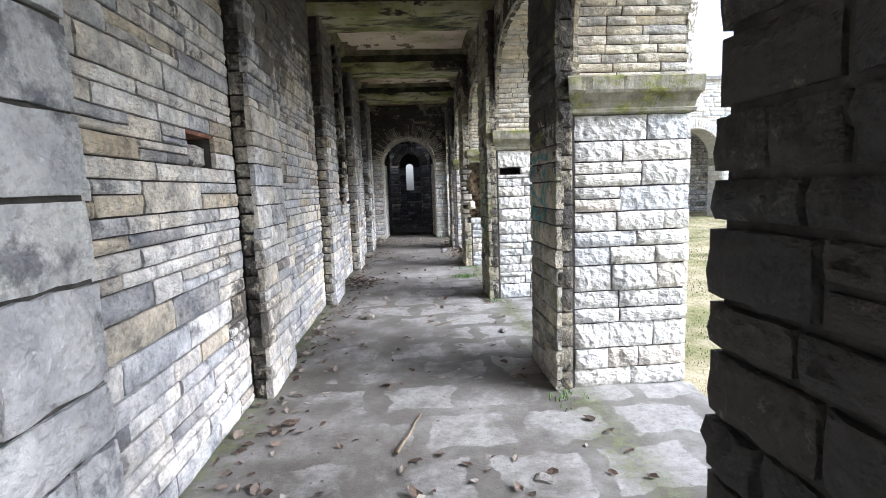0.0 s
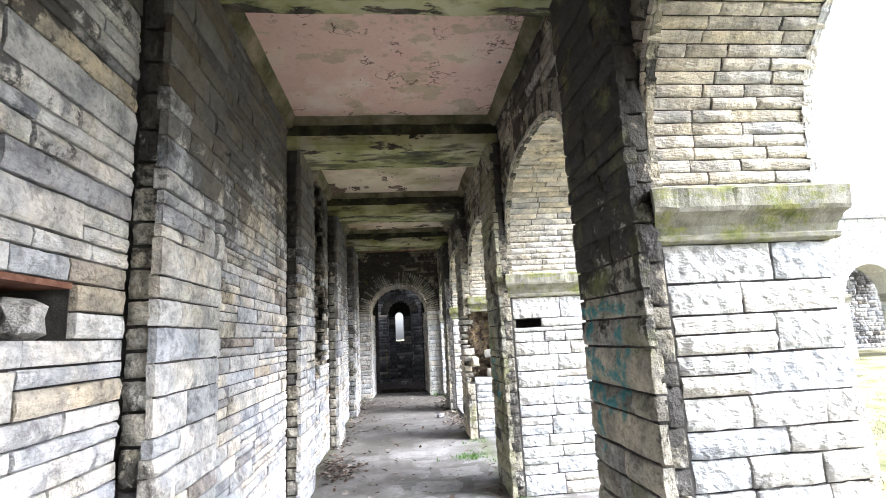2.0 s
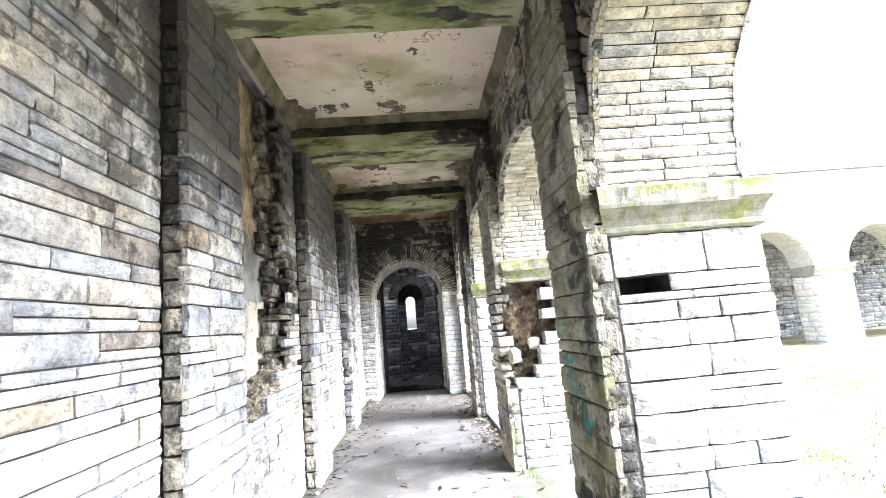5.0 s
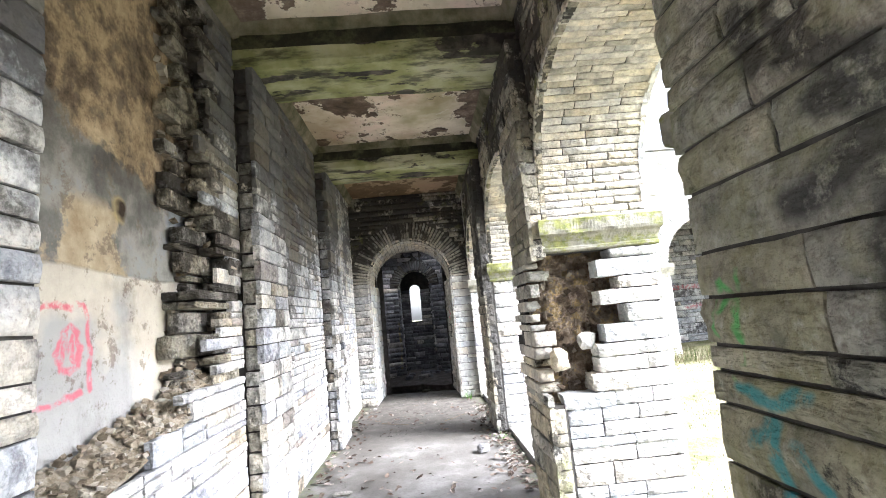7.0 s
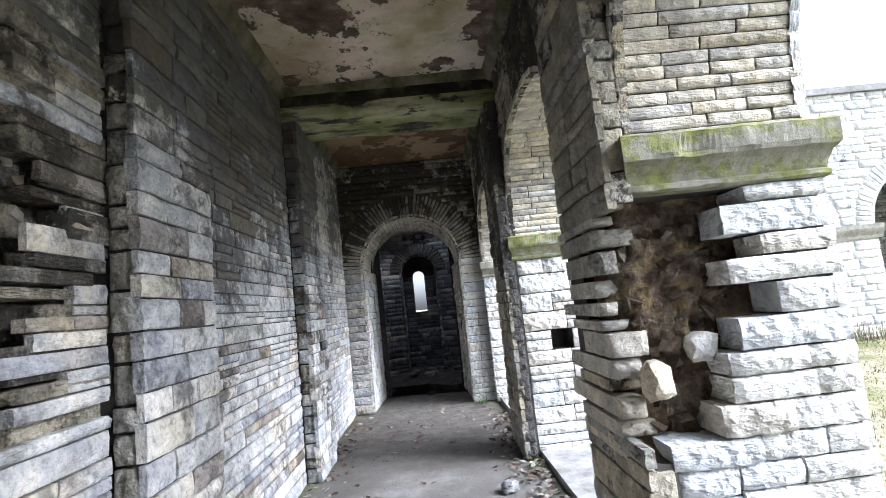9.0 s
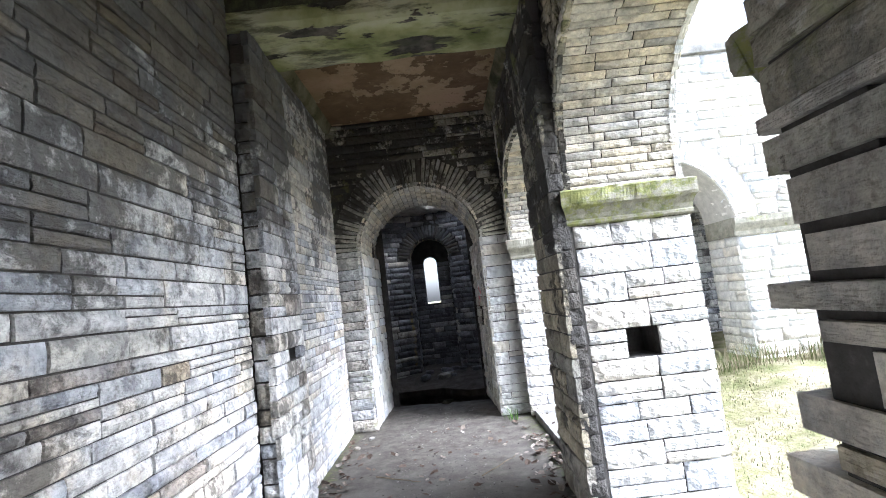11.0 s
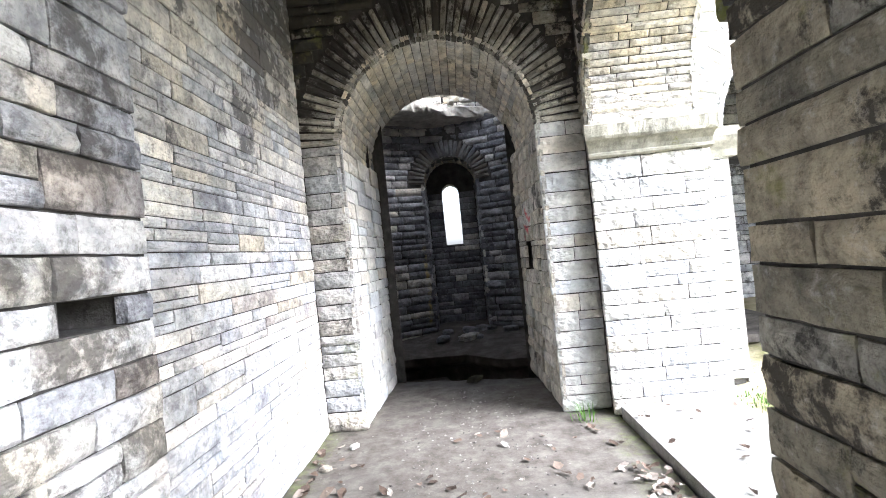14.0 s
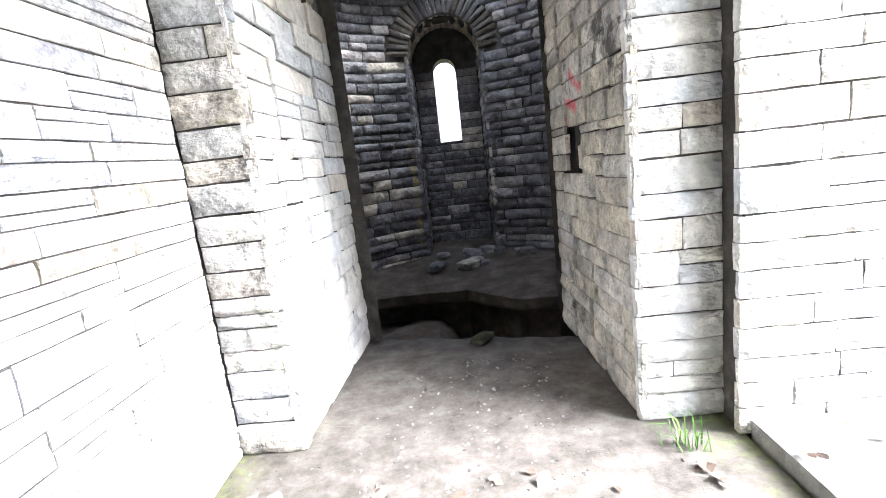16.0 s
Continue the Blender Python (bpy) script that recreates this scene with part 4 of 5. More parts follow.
POW = 2.7   # the arcade's arches are stilted and square-shouldered
hole_sq = (1.42, 1.64, 1.03, 1.23)
slot = (1.15, 1.45, 1.66, 1.75)


# courses of the broken pier: bottom, top, where the standing stone begins, joints
TOOTH = [(0.82, 0.93, 1.13, 1.52, 1.80), (0.93, 1.06, 1.36, 1.68), (1.06, 1.17, 1.43, 1.80), (1.17, 1.27, 1.43, 1.78), (1.27, 1.41, 1.50), (1.41, 1.55, 1.69),
         (1.55, 1.665, 1.49), (1.665, 1.76, 1.66), (1.76, 1.90, 1.50), (1.90, CAP0, 1.62)]


def pier(k, y):
    xp, sh = (0.757, 0.0) if k == 0 else (XP, 0.08)   # the passage pilaster and how far it stands forward
    back_sh = sh * (0.4 if k == 4 else 0.75)
    y1 = y + PIER_W
    s = Solid()
    if k == 3:
        s.box(1.74, XO - D, y + D, y1 - D, -0.1, SPRING).box(XR + D, 1.74, y + D, y1 - D, -0.1, 0.80).box(XR + D, 1.74, y + 0.42, y1 - D, 0.80, SPRING)
        s.box(XR + D, 1.74, y + D, y + 0.42, CAP0, SPRING)
    elif k == 4:
        a, b, c, d = hole_sq
        s.box(XR + D, a, y + D, y1 - D, -0.1, SPRING).box(b, XO - D, y + D, y1 - D, -0.1, SPRING)
        s.box(a, b, y + D, y1 - D, -0.1, c).box(a, b, y + D, y1 - D, d, SPRING).box(a, b, y + 0.3, y1 - D, c, d)
    elif k == 2:
        s.box(slot[1], XO - D, y + D, y1 - D, -0.1, SPRING).box(XR + D, slot[1], y + D, y1 - D, -0.1, slot[2])
        s.box(XR + D, slot[1], y + D, y1 - D, slot[3], SPRING).box(XR + D, slot[1], y + 0.3, y1 - D, slot[2], slot[3])
    else:
        s.box(XR + D, XO - D, y + D, y1 - D, -0.1, SPRING)
    s.box(XR + D, XO - D, y + D, y1 - D, SPRING, 4.2)
    if k == 3:
        s.box(xp + D, XR + D, y + 0.06 - sh + D, y1 - 0.04 - back_sh - D, -0.1, 0.86).box(xp + D, XR + D, y + 0.06 - sh + D, y1 - 0.04 - back_sh - D, CAP0, BEAM_Z)
        s.box(xp + D, XR + D, y + 0.46, y1 - 0.04 - back_sh - D, 0.86, CAP0)
    else:
        s.box(xp + D, XR + D, y + 0.06 - sh + D, y1 - 0.04 - back_sh - D, -0.1, BEAM_Z if k else 4.1)
    ob = s.make("arcade_pier_%d" % (k + 1), MORTAR, "rock-faced limestone arcade pier with mossy impost", "pier")
    face_mat = {0: PILASTER_SIDE, 1: BROWN_TEAL, 2: BROWN_GREEN, 4: BROWN_DARK}.get(k, BROWN)
    near = Mason(ob, PALE, 300 + k)
    sk, holes = None, ()
    if k == 4:
        holes = [(hole_sq[0] - XN, hole_sq[1] - XN, hole_sq[2], hole_sq[3])]
    if k == 2:
        holes = [(0.0, slot[1] - XN, slot[2], slot[3])]
    near.wall((XN, y + D, 0), X, -Y, XO - XN, 0.82 if k == 3 else CAP0, band=(0.1, 0.2), length=(0.22, 0.48), depth=0.042, split=0.35, skip=sk, holes=holes)
    if k == 3:
        for z0, z1, x0, *cuts_ in TOOTH:
            ends = [x0, *cuts_, XO]
            for q, (xa, xb) in enumerate(zip(ends, ends[1:])):
                near.stone((xa + 0.003, y + D - (0.012 if q == 0 else 0.0), z0 + 0.003), X * (xb - xa - 0.006), Z * (z1 - z0 - 0.006), -Y * 0.042 * near.rng.uniform(0.8, 1.3), back=4.5)
    up = Mason(ob, TAN, 320 + k)
    up.wall((XR, y + D, 0), X, -Y, XO - XR, SPRING + 0.02, band=(0.054, 0.066), length=(0.18, 0.4), depth=0.03, gap=0.004, z0=CAP0 + CAP_H, split=0)
    far = Mason(ob, PALE, 340 + k, joined=True)
    far.wall((XO, y1 - D, 0), -X, Y, XO - XR, CAP0, band=(0.1, 0.2), length=(0.22, 0.48), depth=0.04).close("far_facing")
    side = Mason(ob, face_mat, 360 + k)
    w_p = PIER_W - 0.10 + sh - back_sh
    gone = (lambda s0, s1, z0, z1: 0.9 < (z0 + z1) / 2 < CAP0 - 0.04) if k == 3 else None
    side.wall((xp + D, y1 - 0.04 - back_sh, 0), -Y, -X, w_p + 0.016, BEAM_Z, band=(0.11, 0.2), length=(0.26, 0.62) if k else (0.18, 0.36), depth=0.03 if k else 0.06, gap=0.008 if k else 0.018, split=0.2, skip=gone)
    if k == 3:
        # torn ends of the passage facing
        z = 0.84
        while z < CAP0 + 0.02:
            h = min(side.rng.uniform(0.05, 0.125), CAP0 + 0.05 - z)
            near_y = y + 0.12 + side.rng.uniform(0.0, 0.10) + 0.10 * (0.2 < (z - 0.84) % 0.47 < 0.3)
            side.stone((xp + 0.002 + side.rng.uniform(0, 0.015), near_y + 0.03, z), X * side.rng.uniform(0.08, 0.19), Z * (h - side.rng.uniform(0.006, 0.025)), -Y * side.rng.uniform(0.04, 0.08), side.rng.choice((TAN, TAN, BROWN, BUFF_STONE)), back=9.0)
            z += h
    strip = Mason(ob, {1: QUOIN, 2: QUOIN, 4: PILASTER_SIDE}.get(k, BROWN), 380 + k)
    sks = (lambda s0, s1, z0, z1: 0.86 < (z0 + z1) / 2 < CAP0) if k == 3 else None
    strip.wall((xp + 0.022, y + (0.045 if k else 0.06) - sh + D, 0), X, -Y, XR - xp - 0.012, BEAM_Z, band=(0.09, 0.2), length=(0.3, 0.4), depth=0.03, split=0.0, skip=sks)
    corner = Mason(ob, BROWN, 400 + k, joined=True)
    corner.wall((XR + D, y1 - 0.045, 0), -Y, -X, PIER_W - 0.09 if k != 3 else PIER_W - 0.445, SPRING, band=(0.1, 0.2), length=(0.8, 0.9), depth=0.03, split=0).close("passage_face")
    outer = Mason(ob, PALE, 420 + k, joined=True)
    outer.wall((XO - D, y + 0.045, 0), Y, X, PIER_W - 0.09, 4.2, band=(0.11, 0.2), depth=0.035).close("court_facing")
    cap(ob, y, -1)
    cap(ob, y1, 1)
    return ob


piers = [pier(k, y) for k, y in enumerate(PIER)]


def arcade_arch(k, y0, y1):
    """The wall over one opening, from the far reveal of one pier to the near reveal of the next."""
    width = y1 - y0
    r = width / 2
    s = Solid()
    s.arch((XR + D, y1, 0), -Y, -X, width, SPRING, r + 0.025, 4.2, XO - XR - 2 * D, power=POW)
    ob = s.make("arcade_arch_%d" % (k + 1), MORTAR, "round arch of thin buff limestone courses", "arch")
    ring_m = Mason(ob, BROWN, 500 + k)
    ring_m.ring((XR + D, y1, 0), -Y, -X, r, SPRING, r, r + 0.3, 44, 0.03, power=POW)

    def spans(z0, z1):
        if z1 <= SPRING:
            return []
        h = (z0 + z1) / 2 - SPRING
        rr = r + 0.31
        if h >= rr:
            return [(0, width)]
        half = arch_half(rr, POW, h)
        return [(0, r - half), (r + half, width)] if half < r - 0.02 else []
    sp = Mason(ob, BROWN, 520 + k, joined=True)
    sp.wall((XR + D, y1, 0), -Y, -X, width, 4.08, band=(0.09, 0.15), spans=spans, z0=SPRING, split=0.1).close("spandrel_facing")
    bar = Mason(ob, TAN, 540 + k)
    bar.barrel((XR, y1, 0), -Y, -X, r, SPRING, r + 0.025, XO - XR, 60, power=POW)
    outer = Mason(ob, PALE, 560 + k, joined=True)
    outer.ring((XO - D, y0, 0), Y, X, r, SPRING, r, r + 0.35, 40, 0.03, power=POW)
    outer.wall((XO - D, y0, 0), Y, X, width, 4.2, band=(0.1, 0.17), spans=spans, z0=SPRING).close("court_facing")
    return ob


openings = [(PIER[i] + PIER_W, PIER[i + 1]) for i in range(4)] + [(PIER[4] + PIER_W, 15.13)]
for k, (a, b) in enumerate(openings):
    arcade_arch(k, a, b)
# the arcade behind the start, added out of view and closed by plain walls
s = Solid()
s.box(XR, XO, -4.0, -2.52, -0.1, 4.2).box(XR, XO, -2.52, -0.4 + 0.82, SPRING + 1.1, 4.2)
s.box(-1.7, XO, -4.4, -4.0, -0.1, 4.2)
s.make("wall_south", NORTH, "unseen plain limestone wall added to close the passage", "wall")
s = Solid()
s.box(XR + 0.05, XO, 13.05, 15.14, -0.1, 0.07).box(XR + 0.05, XO, 10.08, 12.27, -0.1, 0.06)
s.make("pavement", SLAB, "pale stone sill slab under the arches", "pavement")

# ---- ceiling and beams ----
s = Solid()
s.box(-1.75, XO, -4.4, 16.7, CEIL_Z + 0.06, CEIL_Z + 0.32)
s.make("roof_slab", SLAB, "concrete roof slab over the passage", "roof")
s = Solid()
cuts = [-4.0] + [e for p in PIL for e in (p, p + PIL_W)] + [END_Y]
for a, b in zip(cuts[::2], cuts[1::2]):
    nx_, ny_ = 20, 24
    v = []
    for j in range(ny_ + 1):
        for i in range(nx_ + 1):
            x, y = -1.28 + 2.5 * i / nx_, a + (b - a) * j / ny_
            v.append((x, y, CEIL_Z + 0.012 * noise.noise((x * 2, y * 2, 1)) - 0.02 * (i in (0, nx_))))
    s.add(v, [(j * (nx_ + 1) + i, (j + 1) * (nx_ + 1) + i, (j + 1) * (nx_ + 1) + i + 1, j * (nx_ + 1) + i + 1) for j in range(ny_) for i in range(nx_)])
s.make("ceiling", PLASTER, "pinkish peeling plaster ceiling panels with damp stains", "ceiling")


# coved plaster along the walls and the beams
s = Solid()
for a, b in zip(cuts[::2], cuts[1::2]):
    n_ = 16
    for side in (-1, 1):
        v = []
        for i in range(n_ + 1):
            y = a + (b - a) * i / n_
            x = xl(y) - 0.01 if side < 0 else XR + 0.01
            q = 0.015 * noise.noise((y * 3, side, 2))
            v += [(x, y, 3.97 + q), (x - side * 0.045, y, 3.985 + q), (x - side * 0.07, y, 4.04), (x - side * 0.10, y, CEIL_Z + 0.01)]
        f = [(i * 4 + j, i * 4 + j + 1, i * 4 + j + 5, i * 4 + j + 4) for i in range(n_) for j in range(3)]
        s.add(v, f if side > 0 else [q[::-1] for q in f])
    if b == END_Y:
        continue
    v = []
    for i in range(n_ + 1):
        x = -1.2 + 2.3 * i / n_
        q = 0.012 * noise.noise((x * 4, b, 2))
        v += [(x, b + 0.012, 4.0 + q), (x, b - 0.02, 4.01 + q), (x, b - 0.045, 4.05), (x, b - 0.07, CEIL_Z + 0.01)]
    s.add(v, [(i * 4 + j, i * 4 + j + 4, i * 4 + j + 5, i * 4 + j + 1) for i in range(n_) for j in range(3)])
s.make("cornice", COVE, "stained plaster cove between ceiling and walls", "cornice")


def beam(k, y):
    nx_, prof = 28, [(0.0, CEIL_Z + 0.05), (0.0, 3.98), (0.0, 3.88), (0.012, BEAM_Z + 0.05), (0.05, BEAM_Z), (0.25, BEAM_Z), (0.48, BEAM_Z), (PIL_W - 0.05, BEAM_Z), (PIL_W - 0.012, BEAM_Z + 0.05), (PIL_W, 3.95), (PIL_W, CEIL_Z + 0.05)]
    v = []
    for i in range(nx_ + 1):
        x = -1.25 + 2.42 * i / nx_
        for j, (d, z) in enumerate(prof):
            q = 0.012 * noise.noise((x * 3, j * 0.8, k * 5.0)) + 0.03 * max(0.0, noise.noise((x * 2.2, d * 4, k * 3.0 + 9)) - 0.2)
            v.append((x, y + d + (q if d < 0.02 else 0), z + (q if 3 < j < 8 else 0)))
    m = len(prof)
    f = [(i * m + j, i * m + j + 1, (i + 1) * m + j + 1, (i + 1) * m + j) for i in range(nx_) for j in range(m - 1)]
    f = [q[::-1] for q in f]
    ob = structure("beam_%d" % (k + 1), v, f, BEAM, "mossy green concrete ceiling beam with spalled patches", "beam")
    ob.data.materials.append(DARK_CONCRETE)
    for q, p in enumerate(ob.data.polygons):
        p.material_index = 1 if q % (m - 1) in (0, 1, 8, 9) else 0


for k, y in enumerate(PIL):
    beam(k, y + 0.01)

# ---- end wall with the doorway ----
DOOR_X, DOOR_R, DOOR_SPRING = -0.03, 0.79, 2.34
WALL_BACK = 16.85
SPLAY = Vector((0.05, 0.0, 0.0))
s = Solid()
x0, x1 = -1.7, 1.2
c = DOOR_X - x0
s.box(x0, DOOR_X - DOOR_R - D, END_Y + D, WALL_BACK, -0.1, DOOR_SPRING).box(DOOR_X + DOOR_R + D, x1, END_Y + D, WALL_BACK, -0.1, 1.12)
s.box(DOOR_X + DOOR_R + D, x1, END_Y + D, WALL_BACK, 1.40, DOOR_SPRING).box(DOOR_X + DOOR_R + D, x1, END_Y + D, WALL_BACK - 0.78, 1.12, 1.40)
s.box(DOOR_X + DOOR_R + D, x1, WALL_BACK - 0.50, WALL_BACK, 1.12, 1.40).box(DOOR_X + DOOR_R + 0.2, x1, WALL_BACK - 0.78, WALL_BACK - 0.50, 1.12, 1.40)
s.box(x0, DOOR_X - DOOR_R - D, END_Y + D, WALL_BACK, DOOR_SPRING, 4.6).box(DOOR_X + DOOR_R + D, x1, END_Y + D, WALL_BACK, DOOR_SPRING, 4.6)
s.arch((DOOR_X - DOOR_R - D, END_Y + D, 0), X, -Y, 2 * (DOOR_R + D), DOOR_SPRING, DOOR_R + D, 4.6, WALL_BACK - END_Y - D)
end_wall = s.make("wall_north", MORTAR, "limestone end wall with an arched doorway", "wall")
xe = xl(END_Y)
m = Mason(end_wall, JAMB_FRONT, 600)
RING = 0.40


def end_spans(z0, z1):
    h = max(0.0, (z0 + z1) / 2 - DOOR_SPRING)
    rr = DOOR_R + (RING + 0.02 if (z0 + z1) / 2 > DOOR_SPRING else 0.0)
    wl = wr = DOOR_X - xe + 0.03
    if h >= rr:
        return [(0, XR - xe + 0.06)]
    half = math.sqrt(rr * rr - h * h)
    return [(max(0, a), b) for a, b in ((0, wl - half), (wr + half, XR - xe + 0.06)) if b - max(0, a) > 0.03]


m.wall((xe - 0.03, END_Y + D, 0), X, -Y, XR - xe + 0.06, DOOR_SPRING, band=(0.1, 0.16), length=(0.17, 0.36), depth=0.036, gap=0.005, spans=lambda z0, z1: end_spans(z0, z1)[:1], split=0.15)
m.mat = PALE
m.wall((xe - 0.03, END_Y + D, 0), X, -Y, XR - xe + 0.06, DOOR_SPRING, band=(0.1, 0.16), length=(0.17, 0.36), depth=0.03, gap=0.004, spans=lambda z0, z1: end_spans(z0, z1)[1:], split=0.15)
m2 = Mason(end_wall, BROWN, 601)
m2.wall((xe - 0.03, END_Y + D, 0), X, -Y, XR - xe + 0.06, 4.08, band=(0.07, 0.13), length=(0.2, 0.5), depth=0.035, spans=end_spans, z0=DOOR_SPRING, split=0.1)
m3 = Mason(end_wall, RING_STONE, 602)
m3.ring((xe, END_Y + D, 0), X, -Y, DOOR_X - xe, DOOR_SPRING, DOOR_R, DOOR_R + RING, 52, 0.045, gap=0.016)
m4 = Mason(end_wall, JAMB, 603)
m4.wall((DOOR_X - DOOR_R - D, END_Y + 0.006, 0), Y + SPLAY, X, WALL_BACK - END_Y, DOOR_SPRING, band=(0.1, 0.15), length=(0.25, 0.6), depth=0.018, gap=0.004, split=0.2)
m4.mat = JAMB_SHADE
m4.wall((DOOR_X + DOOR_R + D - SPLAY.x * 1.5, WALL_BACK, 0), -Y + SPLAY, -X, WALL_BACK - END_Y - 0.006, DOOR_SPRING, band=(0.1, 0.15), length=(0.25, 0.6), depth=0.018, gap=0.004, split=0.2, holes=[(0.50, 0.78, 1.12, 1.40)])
m5 = Mason(end_wall, TAN, 604)
m5.barrel((DOOR_X - DOOR_R, END_Y, 0), X, -Y, DOOR_R, DOOR_SPRING, DOOR_R + D, WALL_BACK - END_Y, 34, lengths=(0.3, 0.7))
# corner pier beside the doorway
s = Solid()
s.box(XR + D, 2.02, 15.13 + D, 16.4, -0.1, 4.6).box(2.02, 2.47, NORTH_Y + D, 16.4, -0.1, SPRING)
p5 = s.make("arcade_pier_6", MORTAR, "pale rock-faced limestone corner pier with moulded impost", "pier")
Mason(p5, PALE, 620).wall((XR, 15.13 + D, 0), X, -Y, 2.04 - XR, CAP0, band=(0.1, 0.19), length=(0.22, 0.5), depth=0.026, gap=0.004, split=0.3)
Mason(p5, NORTH, 622).wall((2.04 - D, 15.15, 0), Y, X, NORTH_Y - 15.15, 4.08, band=(0.1, 0.18), depth=0.03)
Mason(p5, TAN, 621).wall((XR, 15.13 + D, 0), X, -Y, 2.04 - XR, 4.08, band=(0.054, 0.066), length=(0.18, 0.4), depth=0.03, split=0, z0=CAP0 + CAP_H)
cap(p5, 15.13, -1, XR, 2.04)

# ---- tower chamber ----
CX, CY, CR = 0.0, 17.95, 1.4
NW, NSPRING = 0.41, 2.52
s = Solid()
steps = 72
ang0, ang1 = radians(-62), radians(242)
hole_half = math.asin(NW / CR)
ring = []
for i in range(steps + 1):
    a = ang0 + (ang1 - ang0) * i / steps
    ring.append(a)
top = 4.7
for a, b in zip(ring, ring[1:]):
    mid = (a + b) / 2
    off = abs(mid - math.pi / 2)
    z0 = -1.5
    lo = z0
    if off < hole_half:
        xx = CR * math.sin(off)
        lo = NSPRING + math.sqrt(max(0, NW * NW - xx * xx))
    q = []
    for r_ in (CR + D, CR + 0.3):
        for z in (lo, top):
            for t in (a, b):
                q.append((CX + r_ * math.cos(t), CY + r_ * math.sin(t), z))
    s.add(q, [(0, 2, 3, 1), (4, 5, 7, 6), (2, 6, 7, 3), (0, 1, 5, 4)])
# niche: sides, vault, and the end wall with the slit
NB = CY + CR + 0.62
s.box(-NW - 0.3, -NW - D, CY + CR, NB, -0.3, NSPRING).box(NW + D, NW + 0.3, CY + CR, NB, -0.3, NSPRING)
s.arch((-NW - D, CY + CR - 0.02, 0), X, -Y, 2 * (NW + D), NSPRING, NW + D, 3.4, NB - CY - CR + 0.02)
SLX, SLW, SLZ0, SLS = -0.02, 0.15, 1.5, 2.42
s.box(-NW - 0.3, SLX - SLW, NB, NB + 0.3, -0.3, SLS).box(SLX + SLW, NW + 0.3, NB, NB + 0.3, -0.3, SLS).box(SLX - SLW, SLX + SLW, NB, NB + 0.3, -0.3, SLZ0)
s.arch((SLX - SLW, NB, 0), X, -Y, 2 * SLW, SLS, SLW, 3.4, 0.3, 10)
s.box(-NW - 0.3, SLX - SLW, NB, NB + 0.3, SLS, 3.4).box(SLX + SLW, NW + 0.3, NB, NB + 0.3, SLS, 3.4)
tower = s.make("tower_wall", MORTAR, "soot-blackened round tower wall with a slit window", "wall")
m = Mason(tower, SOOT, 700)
up_m = Mason(tower, TAN, 701)
z = 0.0
r = m.rng
while z < 4.6:
    h = r.uniform(0.085, 0.14)
    hz = z + h / 2
    half = hole_half if hz < NSPRING else (math.asin(math.sqrt(max(0.0, (NW + 0.26) ** 2 - (hz - NSPRING) ** 2)) / CR) if hz < NSPRING + NW + 0.26 else 0.0)
    for a, stop in ((radians(-56), math.pi / 2 - half), (math.pi / 2 + half, radians(236))):
        while a < stop - 0.01:
            b = a + r.uniform(0.18, 0.52) / CR
            if stop - b < 0.1 / CR:
                b = stop
            mid, w = (a + b) / 2, (b - a) * CR
            n_in = Vector((-math.cos(mid), -math.sin(mid), 0))
            u = Vector((math.sin(mid), -math.cos(mid), 0))
            c = Vector((CX + (CR + D) * math.cos(mid), CY + (CR + D) * math.sin(mid), z))
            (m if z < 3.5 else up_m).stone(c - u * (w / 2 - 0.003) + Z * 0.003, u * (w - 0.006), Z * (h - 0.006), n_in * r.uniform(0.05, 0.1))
            a = b
    z += h
Mason(tower, GREY, 702).ring((-NW - D, CY + CR - 0.10, 0), X, -Y, NW + D, NSPRING, NW, NW + 0.27, 25, 0.06)
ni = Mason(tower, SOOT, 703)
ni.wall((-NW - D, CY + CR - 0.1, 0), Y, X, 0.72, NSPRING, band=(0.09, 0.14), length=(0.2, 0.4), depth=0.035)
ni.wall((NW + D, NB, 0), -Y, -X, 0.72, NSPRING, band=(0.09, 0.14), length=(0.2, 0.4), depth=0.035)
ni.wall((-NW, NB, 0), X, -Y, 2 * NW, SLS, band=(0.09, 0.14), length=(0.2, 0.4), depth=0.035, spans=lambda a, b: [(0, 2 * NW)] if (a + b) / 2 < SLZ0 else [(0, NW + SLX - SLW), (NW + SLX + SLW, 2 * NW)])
Mason(tower, TAN, 704).barrel((-NW, CY + CR - 0.1, 0), X, -Y, NW, NSPRING, NW + D, 0.72, 18, lengths=(0.2, 0.4))
# chamber floor beyond the hole, and the pit
s = Solid()
fx = [-1.5 + 0.1 * i for i in range(31)]
far_edge = lambda x: 17.6 + (0.32 if x < 0.0 else 0.32 - 0.5 * min(1, x / 0.45)) + 0.07 * noise.noise((x * 4, 2, 2))
rows_c = [[(x, far_edge(x) + 0.7, -1.6) for x in fx], [(x, far_edge(x) + 0.5, -0.3) for x in fx], [(x, far_edge(x) + 0.03, -0.13) for x in fx], [(x, far_edge(x), -0.02) for x in fx]]
for t in (0.15, 0.4, 0.7, 1.0):
    rows_c.append([(x, far_edge(x) + (20.0 - far_edge(x)) * t, 0.05 * noise.noise((x * 3, t * 5, 1)) + 0.14 * t) for x in fx])
s.add([p for r_ in rows_c for p in r_], [(j * 31 + i, j * 31 + i + 1, (j + 1) * 31 + i + 1, (j + 1) * 31 + i) for j in range(len(rows_c) - 1) for i in range(30)])
